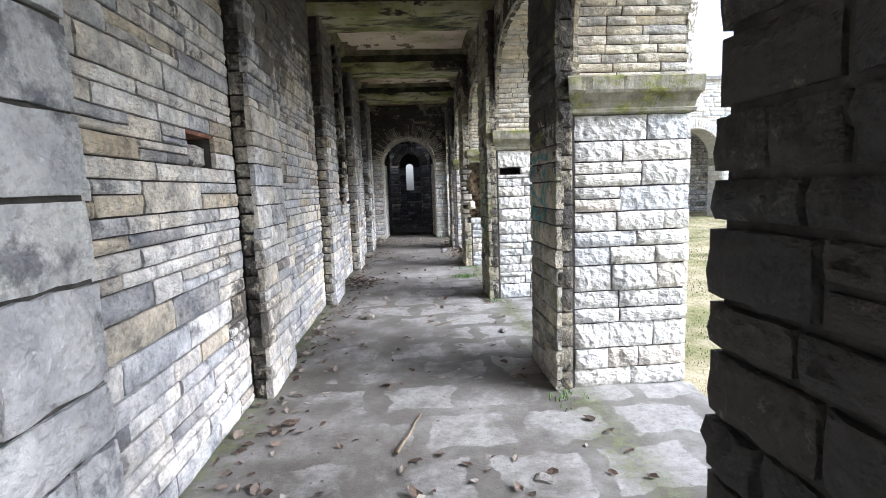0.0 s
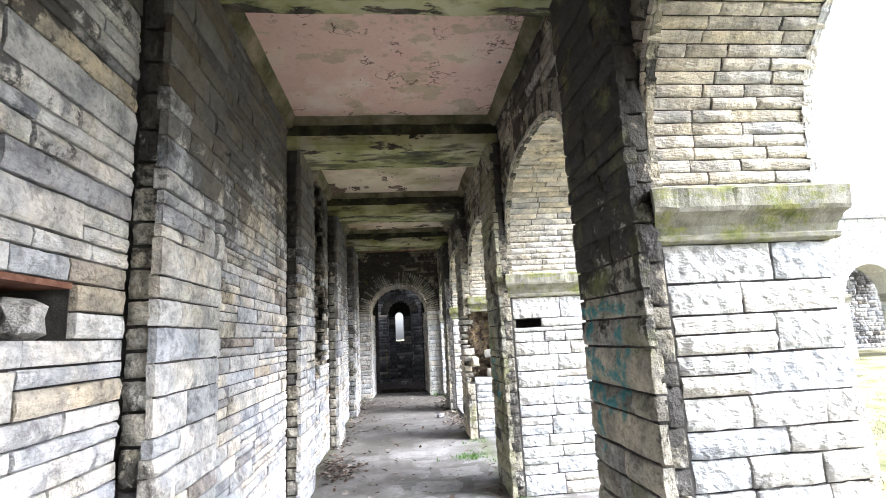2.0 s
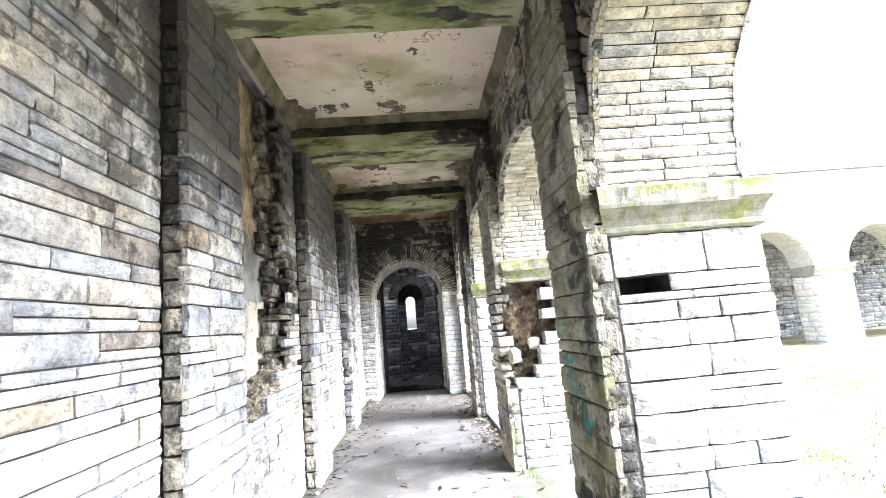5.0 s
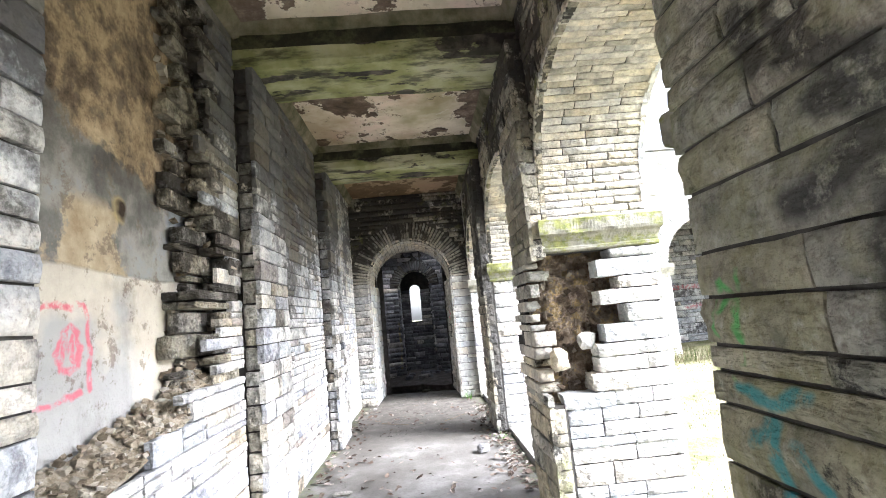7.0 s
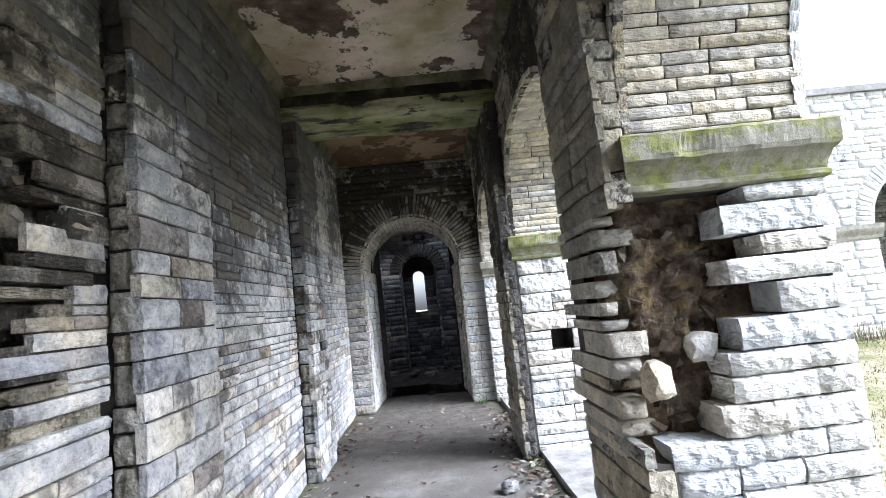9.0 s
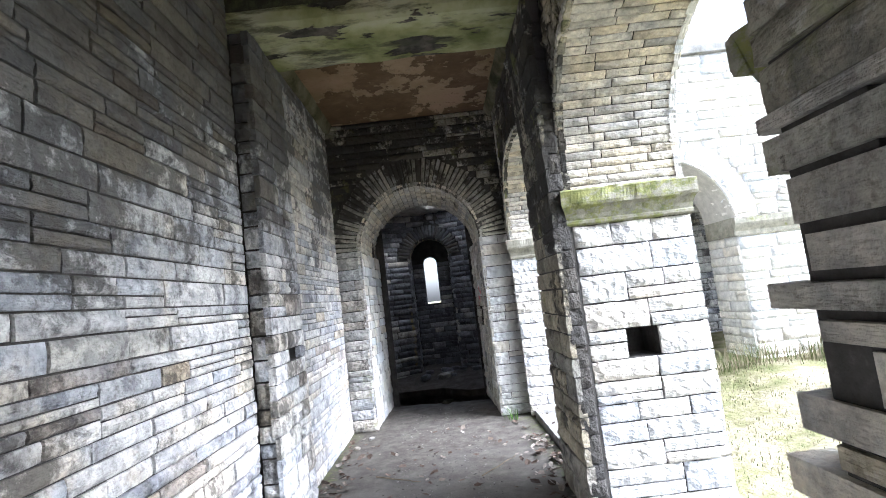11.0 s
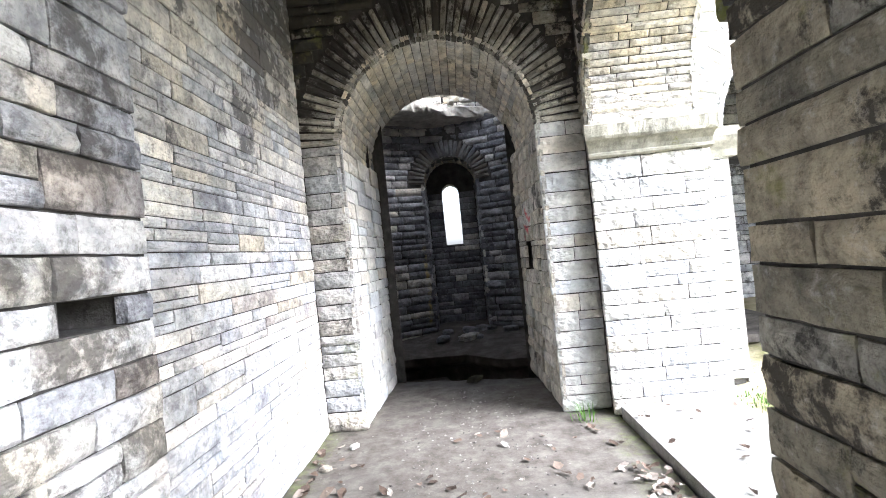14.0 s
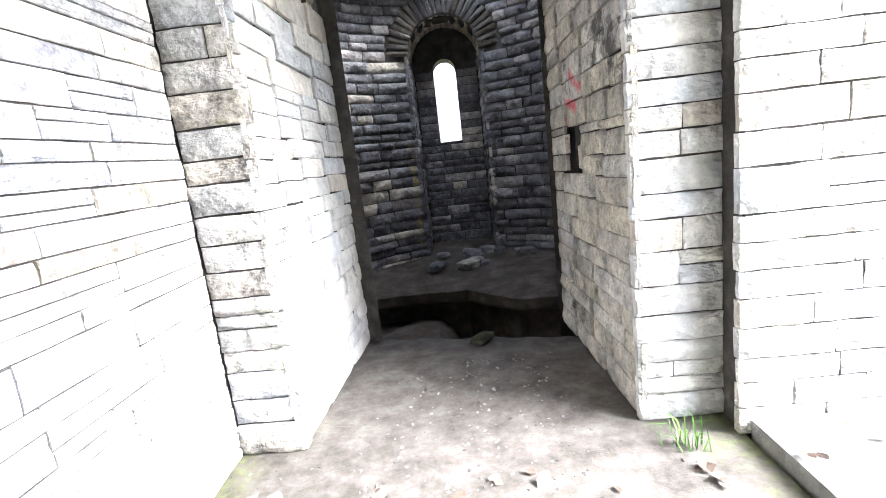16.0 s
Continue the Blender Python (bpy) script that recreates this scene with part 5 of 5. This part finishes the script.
pv = [(x, 16.3 + 0.1 * j, -0.34 + 0.07 * noise.noise((x * 2.2, j * 0.22, 4)) + 0.03 * noise.noise((x * 7, j * 0.8, 4)) - 1.2 * max(0, min(1, (x + 0.25) / 0.6))) for j in range(19) for x in fx]
s.add(pv, [(j * 31 + i, j * 31 + i + 1, (j + 1) * 31 + i + 1, (j + 1) * 31 + i) for j in range(18) for i in range(30)])
s.make("chamber_floor", DIRT, "dark dirt chamber floor around a collapsed pit", "floor")
# what is left of the chamber's roof slab
ROOF_STONES = []
v, f = [], []
nseg = 90
for i in range(nseg + 1):
    a = radians(-70) + radians(320) * i / nseg
    inner = 1.36 - 0.75 * max(0.0, math.cos((a - radians(122)) * 1.5)) * (abs(a - radians(122)) < radians(60)) + 0.12 * noise.noise((a * 3, 0, 7)) + 0.05 * noise.noise((a * 13, 0, 2))
    inner = min(inner, CR)
    lip = [(CR + 0.05, 3.46), (inner + 0.16, 3.47), (inner + 0.03, 3.49), (inner, 3.54), (inner + 0.02, 3.60), (inner + 0.07, 3.66), (inner + 0.2, 3.70), (CR + 0.05, 3.74)]
    for q, (rr, zz) in enumerate(lip):
        ragged_ = 0.05 * noise.noise((a * 9, q * 0.9, 0)) + 0.03 * noise.noise((a * 24, q * 2.0, 0))
        v.append((CX + (rr + ragged_) * math.cos(a), CY + (rr + ragged_) * math.sin(a), zz + ragged_ * 0.7))
    if i:
        f += [((i - 1) * 8 + j, (i - 1) * 8 + (j + 1) % 8, i * 8 + (j + 1) % 8, i * 8 + j) for j in range(8)]
structure("broken_roof_slab", v, f, ROOF_CORE, "ragged broken edge of the tower's roof slab", "roof")
rr_ = random.Random(19)
for q in range(9):
    a = radians(70 + 12 * q)
    rad = 1.05 + rr_.uniform(-0.12, 0.15)
    roof_bits = (CX + rad * math.cos(a), CY + rad * math.sin(a))
    ROOF_STONES.append((roof_bits[0], roof_bits[1], 3.68, rr_.uniform(0.05, 0.11), rr_.uniform(0.04, 0.08), rr_.uniform(0.03, 0.06)))

# ---- courtyard range ----
NB_W, NB_P = 1.98, 2.96
s = Solid()
s.box(2.5, 2.52, NORTH_Y + D, 16.4, -0.1, SPRING)
arch_x = [2.5 + NB_P * i for i in range(6)]
NR = NB_W / 2
for i, x in enumerate(arch_x):
    s.arch((x, NORTH_Y + D, 0), X, -Y, NB_W, SPRING, NR, 4.72, 0.8)
    s.box(x + NB_W, x + NB_P, NORTH_Y + D, NORTH_Y + 0.8, -0.1, 4.72)
s.box(XO - 0.5, 2.5, NORTH_Y + D, NORTH_Y + 0.8, SPRING, 4.72)
north = s.make("courtyard_wall_north", MORTAR_PALE, "pale limestone courtyard range with round arches", "wall")


def north_spans(z0, z1):
    mid = (z0 + z1) / 2
    out, x = [], 2.05
    for ax in arch_x:
        c = ax + NR
        half = NR if mid < SPRING else (math.sqrt(max(0, (NR + 0.36) ** 2 - (mid - SPRING) ** 2)) if mid < SPRING + NR + 0.36 else 0)
        if half:
            out.append((x - 2.05, c - half - 2.05))
            x = c + half
    out.append((x - 2.05, arch_x[-1] + NB_P - 2.05))
    return [(a, b) for a, b in out if b - a > 0.05]


m = Mason(north, NORTH, 800, joined=True)
m.wall((2.05, NORTH_Y + D, 0), X, -Y, 18, 4.72, band=(0.1, 0.19), length=(0.25, 0.6), depth=0.035, spans=north_spans, split=0.3)
for ax in arch_x:
    m.ring((ax, NORTH_Y + D, 0), X, -Y, NR, SPRING, NR, NR + 0.36, 40, 0.034, gap=0.006)
    m.barrel((ax, NORTH_Y, 0), X, -Y, NR, SPRING, NR + 0.025, 0.8, 34)
    m.wall((ax, NORTH_Y + D, 0), Y, X, 0.78, CAP0, band=(0.1, 0.18), depth=0.03)
    m.wall((ax + NB_W, NORTH_Y + 0.8, 0), -Y, -X, 0.78, CAP0, band=(0.1, 0.18), depth=0.03)
m.close()
for ax in [1.54] + [a + NB_W for a in arch_x[:-1]]:
    a0, a1 = ax - 0.05, ax + NB_P - NB_W + 0.05
    if ax < 2:
        a0, a1 = 2.06, 2.56
    sv = Solid()
    prof = [(0.02, 0.0), (0.03, 0.06), (0.07, 0.13), (0.085, 0.17), (0.085, 0.25), (0.0, 0.26)]
    pv = [(x, NORTH_Y - d, CAP0 + h) for x in (a0 - 0.02, a1 + 0.02) for d, h in prof]
    pv += [(x, NORTH_Y + 0.75, CAP0 + h) for x in (a0, a1) for h in (0.0, 0.26)]
    sv.add(pv, [(j, 6 + j, 7 + j, j + 1) for j in range(5)] + [(0, 1, 2, 3, 4, 5, 13, 12), (11, 10, 9, 8, 7, 6, 14, 15), (0, 12, 14, 6), (5, 11, 15, 13)])
    part("capital", sv.v, sv.f, CAPITAL, north, "plain moulded impost")
lv = Solid().box(6.85, 7.5, NORTH_Y - 0.09, NORTH_Y + 0.05, 3.87, 3.91)
part("ledge", lv.v, lv.f, SLAB, north, "thin projecting stone ledge")
s = Solid()
s.box(2.0, 20.4, NORTH_Y - 0.06, NORTH_Y + 0.9, 4.72, 4.84)
s.make("coping", SLAB, "thin weathered coping along the wall top", "coping")
s = Solid()
s.box(2.3, 20.4, 19.0, 19.3, -0.1, 4.6)
inner = s.make("passage_wall_north", MORTAR, "grey limestone wall inside the courtyard range", "wall")
mi = Mason(inner, NORTH_IN, 820, joined=True)
mi.wall((2.3, 19.0, 0), X, -Y, 18, 4.2, band=(0.1, 0.2), length=(0.25, 0.6), depth=0.03).close()
s = Solid()
s.box(1.9, 20.4, NORTH_Y + 0.8, 19.0, 4.2, 4.5)
s.box(2.3, 20.4, NORTH_Y + 0.9, 19.0, 0.1, 0.18)
s.make("passage_slabs", FLOOR, "concrete floor and roof of the courtyard passage", "floor")
s = Solid()
s.box(2.1, 2.35, 16.4, 19.0, -0.1, 4.4)
s.make("passage_wall_west", NORTH, "plain end wall of the courtyard passage", "wall")

# ---- things: fallen stones, leaves, grass ----
def scatter(name, spots, mat, label, category, size, curl=0.35, flat=True):
    """Small leaves or chips lying about, joined, as nobody could count them."""
    r = random.Random(len(spots) * 7 + 3)
    s = Solid()
    for x, y, z in spots:
        k = r.uniform(*size)
        a = r.uniform(0, 6.28)
        ux, uy = Vector((math.cos(a), math.sin(a), r.uniform(-curl, curl))) * k, Vector((-math.sin(a), math.cos(a), r.uniform(-curl, curl))) * k * r.uniform(0.45, 0.8)
        c = Vector((x, y, z + 0.004 + k * curl * 0.5))
        up = Vector((0, 0, k * r.uniform(0.1, 0.5)))
        if flat:
            j = [r.uniform(0.55, 1.15) for q in range(6)]
            s.add([c - ux * j[0], c - uy * j[1] - ux * 0.45 + up * 0.7, c - uy * j[2] * 0.8 + ux * 0.4 + up * 0.3, c + ux * j[3] + up * 0.9, c + uy * j[4] + ux * 0.35 + up * 0.8, c + uy * j[5] * 0.9 - ux * 0.4 + up * 0.4, c + up * 0.05],
                  [(0, 1, 6), (1, 2, 6), (2, 3, 6), (3, 4, 6), (4, 5, 6), (5, 0, 6)])
        else:
            h = Vector((0, 0, k * r.uniform(0.5, 0.9)))
            c = Vector((x, y, z - 0.003))
            s.add([c - ux - uy * 0.7, c + ux * 0.8 - uy, c + ux + uy * 0.8, c - ux * 0.7 + uy, c - ux * 0.5 - uy * 0.4 + h, c + ux * 0.55 - uy * 0.5 + h * 0.8, c + ux * 0.4 + uy * 0.5 + h, c - ux * 0.5 + uy * 0.4 + h * 0.7],
                  [(0, 1, 5, 4), (1, 2, 6, 5), (2, 3, 7, 6), (3, 0, 4, 7), (4, 5, 6, 7)])
    ob = new(name, mesh_of(name, s.v, s.f, mat))
    return tagged(ob, label, category, kind="stuff")


r = random.Random(31)
spots = []
for i in range(640):
    x, y = r.uniform(-1.15, 1.3), r.uniform(0.2, 15.0)
    if noise.noise((x * 1.6, y * 1.1, 3)) > -0.15:
        spots.append((x, y, floor_z(x, y)))
for i in range(520):
    y = r.uniform(0.5, 15)
    x = xl(y) + abs(r.gauss(0, 0.16)) + 0.03
    spots.append((x, y, floor_z(x, y)))
for i in range(230):
    x, y = r.gauss(-0.85, 0.14), r.gauss(8.0, 0.3)
    spots.append((max(xl(y) + 0.03, x), y, floor_z(x, y) + abs(r.gauss(0, 0.02))))
for i in range(420):
    x, y = 1.12 - abs(r.gauss(0, 0.17)), r.uniform(10.1, 14.3)
    spots.append((x, y, floor_z(x, y) + abs(r.gauss(0, 0.012))))
for i in range(30):
    x, y = r.uniform(1.2, 1.98), r.uniform(13.1, 15.05)
    spots.append((x, y, 0.072))
scatter("dead_leaves", spots, LEAF, "brown dead leaves scattered over the passage floor", "leaves", (0.018, 0.05))
spots = [(r.uniform(-1.1, 1.0), r.uniform(0.3, 15.2), 0.0) for i in range(240)] + [(r.gauss(-0.35 + 0.35 * (i % 3), 0.10), r.uniform(12.6, 16.2), 0.0) for i in range(1300)]
spots += [(-0.95 + r.gauss(0, 0.12), r.uniform(14.0, 15.2), 0.0) for i in range(60)]
spots = [(x, y, floor_z(x, y)) for x, y, z in spots]
scatter("stone_chips", spots, CHIP, "small pale stone chips strewn along the floor", "gravel", (0.004, 0.013), flat=False)


def boulder(name, at, size, mat, label, seed, group=""):
    bm = bmesh.new()
    bmesh.ops.create_icosphere(bm, subdivisions=2, radius=1.0)
    for v in bm.verts:
        p = v.co.copy()
        q = 1 + 0.22 * noise.noise(p * 1.3 + Vector((seed, 0, 0))) + 0.1 * noise.noise(p * 3.1 + Vector((0, seed, 0)))
        m_ = max(abs(p.x), abs(p.y), abs(p.z))
        p = p * (0.2 + 0.8 / m_) * q
        v.co = (p.x * size[0], p.y * size[1], p.z * size[2])
    low = min(v.co.z for v in bm.verts)
    me = bpy.data.meshes.new(name)
    bm.to_mesh(me)
    bm.free()
    me.materials.append(mat)
    ob = new(name, me)
    ob.matrix_basis = pose(at[0], at[1], at[2] - low - 0.006, 0, 0, seed * 77 % 360)
    return tagged(ob, label, "stone", group)


boulder("loose_stone", (0.08, 16.48, 0.0), (0.085, 0.055, 0.03), DARK_CONCRETE, "dark flat broken stone at the pit's edge", 3, "loose stones on the passage floor")
boulder("loose_stone", (0.72, 11.5, 0.0), (0.07, 0.06, 0.045), SOOT, "dark loose stone lying on the passage floor", 5, "loose stones on the passage floor")
boulder("loose_stone", (-0.55, 5.7, 0.0), (0.06, 0.05, 0.03), GREY, "small grey loose stone on the floor", 8, "loose stones on the passage floor")
boulder("loose_stone", (0.62, 2.3, 0.0), (0.05, 0.035, 0.014), CHIP_STONE, "small grey loose stone on the floor", 9, "loose stones on the passage floor")
for q, (x, y, z, a, b, c) in enumerate(ROOF_STONES):
    boulder("roof_stone", (x, y, z), (a, b, c), TAN if q % 3 else ROOF_CORE, "loose buff stone lying on the broken tower roof", 40 + q, "stones on the tower roof")
rr_ = random.Random(23)
for q in range(12):
    x, y = rr_.uniform(-0.35, 0.75), rr_.uniform(18.5, 19.5)
    k_ = rr_.uniform(0.04, 0.10)
    boulder("rubble_stone", (x, y, 0.14 * (y - 17.8) / 2.2), (k_ * 1.3, k_, k_ * 0.6), SOOT, "dark broken stone lying on the chamber's dirt floor", 60 + q, "broken stones on the chamber floor")

boulder("broken_brick", (xl(3) - 0.13, 3.10, 1.68), (0.07, 0.085, 0.075), BUFF_STONE, "broken buff stone lodged in the wall socket", 17)
boulder("loose_stone", (-0.75, 10.6, 0.0), (0.10, 0.05, 0.014), CHIP_STONE, "grey flat stone flake by the wall's foot", 21, "loose stones on the passage floor")
boulder("loose_stone", (-0.98, 14.6, 0.0), (0.04, 0.03, 0.018), GREY, "grey stone chip at the foot of the wall", 23, "loose stones on the passage floor")
boulder("loose_stone", (-0.86, 14.95, 0.0), (0.035, 0.025, 0.018), GREY, "grey stone chip at the foot of the wall", 24, "loose stones on the passage floor")
boulder("loose_stone", (0.35, 1.75, 0.0), (0.045, 0.035, 0.012), SOOT, "dark stone flake on the concrete", 25, "loose stones on the passage floor")
boulder("loose_stone", (0.9, 4.9, 0.0), (0.04, 0.03, 0.02), CHIP_STONE, "grey rounded stone beside the threshold", 27, "loose stones on the passage floor")
boulder("lodged_stone", (0.84, 16.27, 1.125), (0.055, 0.045, 0.10), TAN, "buff stone lodged in the hole of the jamb", 33)
lint = Solid().box(xl(3) - 0.26, xl(3) - 0.03, 2.85, 3.20, 1.862, 1.884)
part("brick_lining", lint.v, lint.f, BRICK, bpy.data.objects["wall_left_2"], "thin red brick over the socket")


def stick(name, a, b, rad, label, mat=TWIG):
    a, b = Vector(a), Vector(b)
    d = (b - a)
    side = d.cross(Z).normalized() if abs(d.normalized().z) < 0.95 else X
    up = side.cross(d).normalized()
    s = Solid()
    n = 7
    for i in range(n + 1):
        t = i / n
        c = a + d * t + side * 0.03 * d.length * noise.noise((t * 4, rad * 90, d.length)) + up * 0.02 * d.length * noise.noise((t * 3, 5, d.length))
        rr = rad * (1 - 0.55 * t)
        for j in range(6):
            s.v.append(c + side * rr * math.cos(j * math.pi / 3) + up * rr * math.sin(j * math.pi / 3))
    s.f = [(i * 6 + j, i * 6 + (j + 1) % 6, (i + 1) * 6 + (j + 1) % 6, (i + 1) * 6 + j) for i in range(n) for j in range(6)] + [tuple(range(5, -1, -1)), tuple(n * 6 + j for j in range(6))]
    ob = new(name, mesh_of(name, s.v, s.f, mat))
    return tagged(ob, label, "stick")


stick("stick", (-0.15, 2.62, 0.016), (0.01, 3.12, 0.014), 0.011, "pale dry broken stick lying on the floor")
stick("fallen_branch", (2.9, 9.9, 0.03), (4.9, 10.6, 0.10), 0.04, "grey fallen branch lying in the grass")

stick("stick", (-0.62, 13.6, 0.012), (-0.2, 13.35, 0.012), 0.006, "thin brown twig lying on the floor")
stick("stick", (0.35, 13.3, 0.012), (0.72, 13.75, 0.012), 0.005, "thin brown twig lying on the floor")
stick("stick", (0.2, 5.2, 0.012), (0.5, 5.45, 0.012), 0.006, "short dry twig lying on the floor")
stick("stick", (0.98, 6.18, 0.014), (0.82, 6.62, 0.012), 0.008, "dry twig leaning at the pier's foot")

# pier damage: rubble behind the fallen facing, toothed stones left standing out
s = Solid()
yb = PIER[3]
nx_, nz_ = 44, 70
for j in range(nz_ + 1):
    for i in range(nx_ + 1):
        x, z = XP + 0.03 + 0.73 * i / nx_, 0.78 + 1.22 * j / nz_
        d = 0.19 + 0.07 * noise.noise((x * 4, z * 4, 2)) + 0.06 * noise.noise((x * 11, z * 11, 4)) + 0.035 * noise.noise((x * 26, z * 26, 4)) + 0.02 * noise.noise((x * 60, z * 60, 4))
        d += 0.16 * max(0.0, 1 - (x - XP) / 0.17) - 0.14 * max(0.0, 1 - (z - 0.80) / 0.16) + 0.05 * max(0.0, (x - 1.45) / 0.3)
        s.v.append((x, yb + max(0.05, min(0.40, d)), z))
s.f = [(j * (nx_ + 1) + i, j * (nx_ + 1) + i + 1, (j + 1) * (nx_ + 1) + i + 1, (j + 1) * (nx_ + 1) + i) for j in range(nz_) for i in range(nx_)]
part("rubble_core", s.v, s.f, RUBBLE, piers[3], "dark crumbling rubble core where facing has fallen")
bits = Solid()
for q in range(46):
    x, z = rnd.uniform(1.12, 1.55), rnd.uniform(0.88, 1.93)
    turn = Euler((rnd.uniform(-3, 3), rnd.uniform(-3, 3), rnd.uniform(-3, 3))).to_matrix()
    k8 = [Vector((i * 0.03, j * 0.026, l * 0.02)) * rnd.uniform(0.6, 1.1) for l in (-1, 1) for j in (-1, 1) for i in (-1, 1)]
    bits.add([Vector((x, yb + 0.20 + rnd.uniform(-0.05, 0.05), z)) + turn @ p for p in k8], [(0, 2, 3, 1), (4, 5, 7, 6), (0, 1, 5, 4), (2, 6, 7, 3), (0, 4, 6, 2), (1, 3, 7, 5)])
part("rubble", bits.v, bits.f, RUBBLE_BITS, piers[3], "small stones bedded in the crumbling core")["kind"] = "stuff"
boulder("fallen_facing_stone", (1.16, yb + 0.10, 1.09), (0.062, 0.05, 0.085), TAN, "pale facing stone lodged in the broken pier", 12)
boulder("fallen_facing_stone", (1.40, yb + 0.14, 1.23), (0.065, 0.05, 0.065), NORTH, "grey facing stone stuck in the pier's rubble", 14)


def tufts(name, spots, mat, label, height, blades, spread=0.06):
    r = random.Random(len(spots))
    s = Solid()
    for x, y, z in spots:
        for b in range(blades):
            a, l = r.uniform(0, 6.28), r.uniform(*height)
            bx, by = x + r.gauss(0, spread), y + r.gauss(0, spread)
            lean = r.uniform(0.1, 0.9)
            d = Vector((math.cos(a), math.sin(a), 0))
            side = Vector((-d.y, d.x, 0)) * r.uniform(0.0025, 0.005)
            p = Vector((bx, by, z - 0.01))
            q = p + Vector((0, 0, l * 0.6)) + d * l * lean * 0.35
            t = p + Vector((0, 0, l * (1 - lean * 0.45))) + d * l * lean
            s.add([p - side, p + side, q + side * 0.8, q - side * 0.8, t], [(0, 1, 2, 3), (3, 2, 4)])
    return tagged(new(name, mesh_of(name, s.v, s.f, mat)), label, "grass", kind="stuff")


r = random.Random(77)
spots = []
for i in range(5200):
    x, y = 2.1 + abs(r.gauss(0, 1)) * 5.5, r.uniform(-1.0, 15.6)
    if x < 16 and noise.noise((x * 0.7, y * 0.7, 8)) + r.uniform(-0.3, 0.3) > -0.1:
        spots.append((x, y, ground_height(x, y)))
tufts("grass", spots, GRASS, "short dry grass tufts over the courtyard", (0.012, 0.055), 14, 0.12)
spots = [(r.uniform(3.3, 8), 15.55 - abs(r.gauss(0, 0.18)), 0) for i in range(170)]
tufts("tall_grass", [(x, y, ground_height(x, y)) for x, y, z in spots], GRASS, "taller dry grass along the foot of the range", (0.15, 0.45), 9, 0.08)
spots = [(1.05 + r.gauss(0, 0.08), p - 0.05 - abs(r.gauss(0, 0.12)), 0.0) for p in PIER[1:] for i in range(9)]
spots += [(0.85 + r.gauss(0, 0.13), 8.15 + r.gauss(0, 0.10), 0.0) for i in range(70)]
spots += [(2.15 + abs(r.gauss(0, 0.35)), r.uniform(13.2, 15.5), ground_height(2.4, 14.5)) for i in range(90)]
tufts("weeds", spots, GREENLEAF, "small green weeds at the piers' feet", (0.02, 0.07), 7, 0.03)
tufts("weed", [(0.86, 15.12, 0.0), (0.9, 15.08, 0.0)], GREENLEAF, "green weed growing by the door jamb", (0.08, 0.2), 14, 0.02)


def shrub(at, height, seed):
    r = random.Random(seed)
    curve = bpy.data.curves.new("stems", "CURVE")
    curve.dimensions, curve.bevel_depth, curve.bevel_resolution = "3D", 0.005, 1

    def grow(p, d, l, rad, depth):
        sp = curve.splines.new("POLY")
        n = 6
        sp.points.add(n)
        pts = []
        for i in range(n + 1):
            sp.points[i].co, sp.points[i].radius = (*p, 1), rad * (1 - 0.6 * i / n)
            pts.append((p.copy(), d.copy()))
            d = (d + Vector((r.gauss(0, 0.12), r.gauss(0, 0.12), 0.04))).normalized()
            p = p + d * l / n
        if depth:
            for q, e in pts[2:]:
                if r.random() < 0.7:
                    grow(q, (e + Vector((r.gauss(0, 0.7), r.gauss(0, 0.7), 0.1))).normalized(), l * r.uniform(0.25, 0.5), rad * 0.5, depth - 1)
    for i in range(4):
        grow(Vector((r.gauss(0, 0.05), r.gauss(0, 0.05), 0)), Vector((r.gauss(0, 0.3), r.gauss(0, 0.3), 1)).normalized(), height * r.uniform(0.6, 1), 0.8, 2)
    tmp = bpy.data.objects.new("tmp", curve)
    me = bpy.data.meshes.new_from_object(tmp)
    bpy.data.objects.remove(tmp)
    me.materials.clear()
    me.materials.append(TWIG)
    ob = new("dry_shrub", me)
    ob.matrix_basis = pose(at[0], at[1], ground_height(at[0], at[1]) - 0.01)
    return tagged(ob, "bare leafless shrub of thin brown stems", "shrub")


shrub((3.6, 4.6, 0), 1.3, 2)
shrub((2.75, 3.9, 0), 0.6, 5)
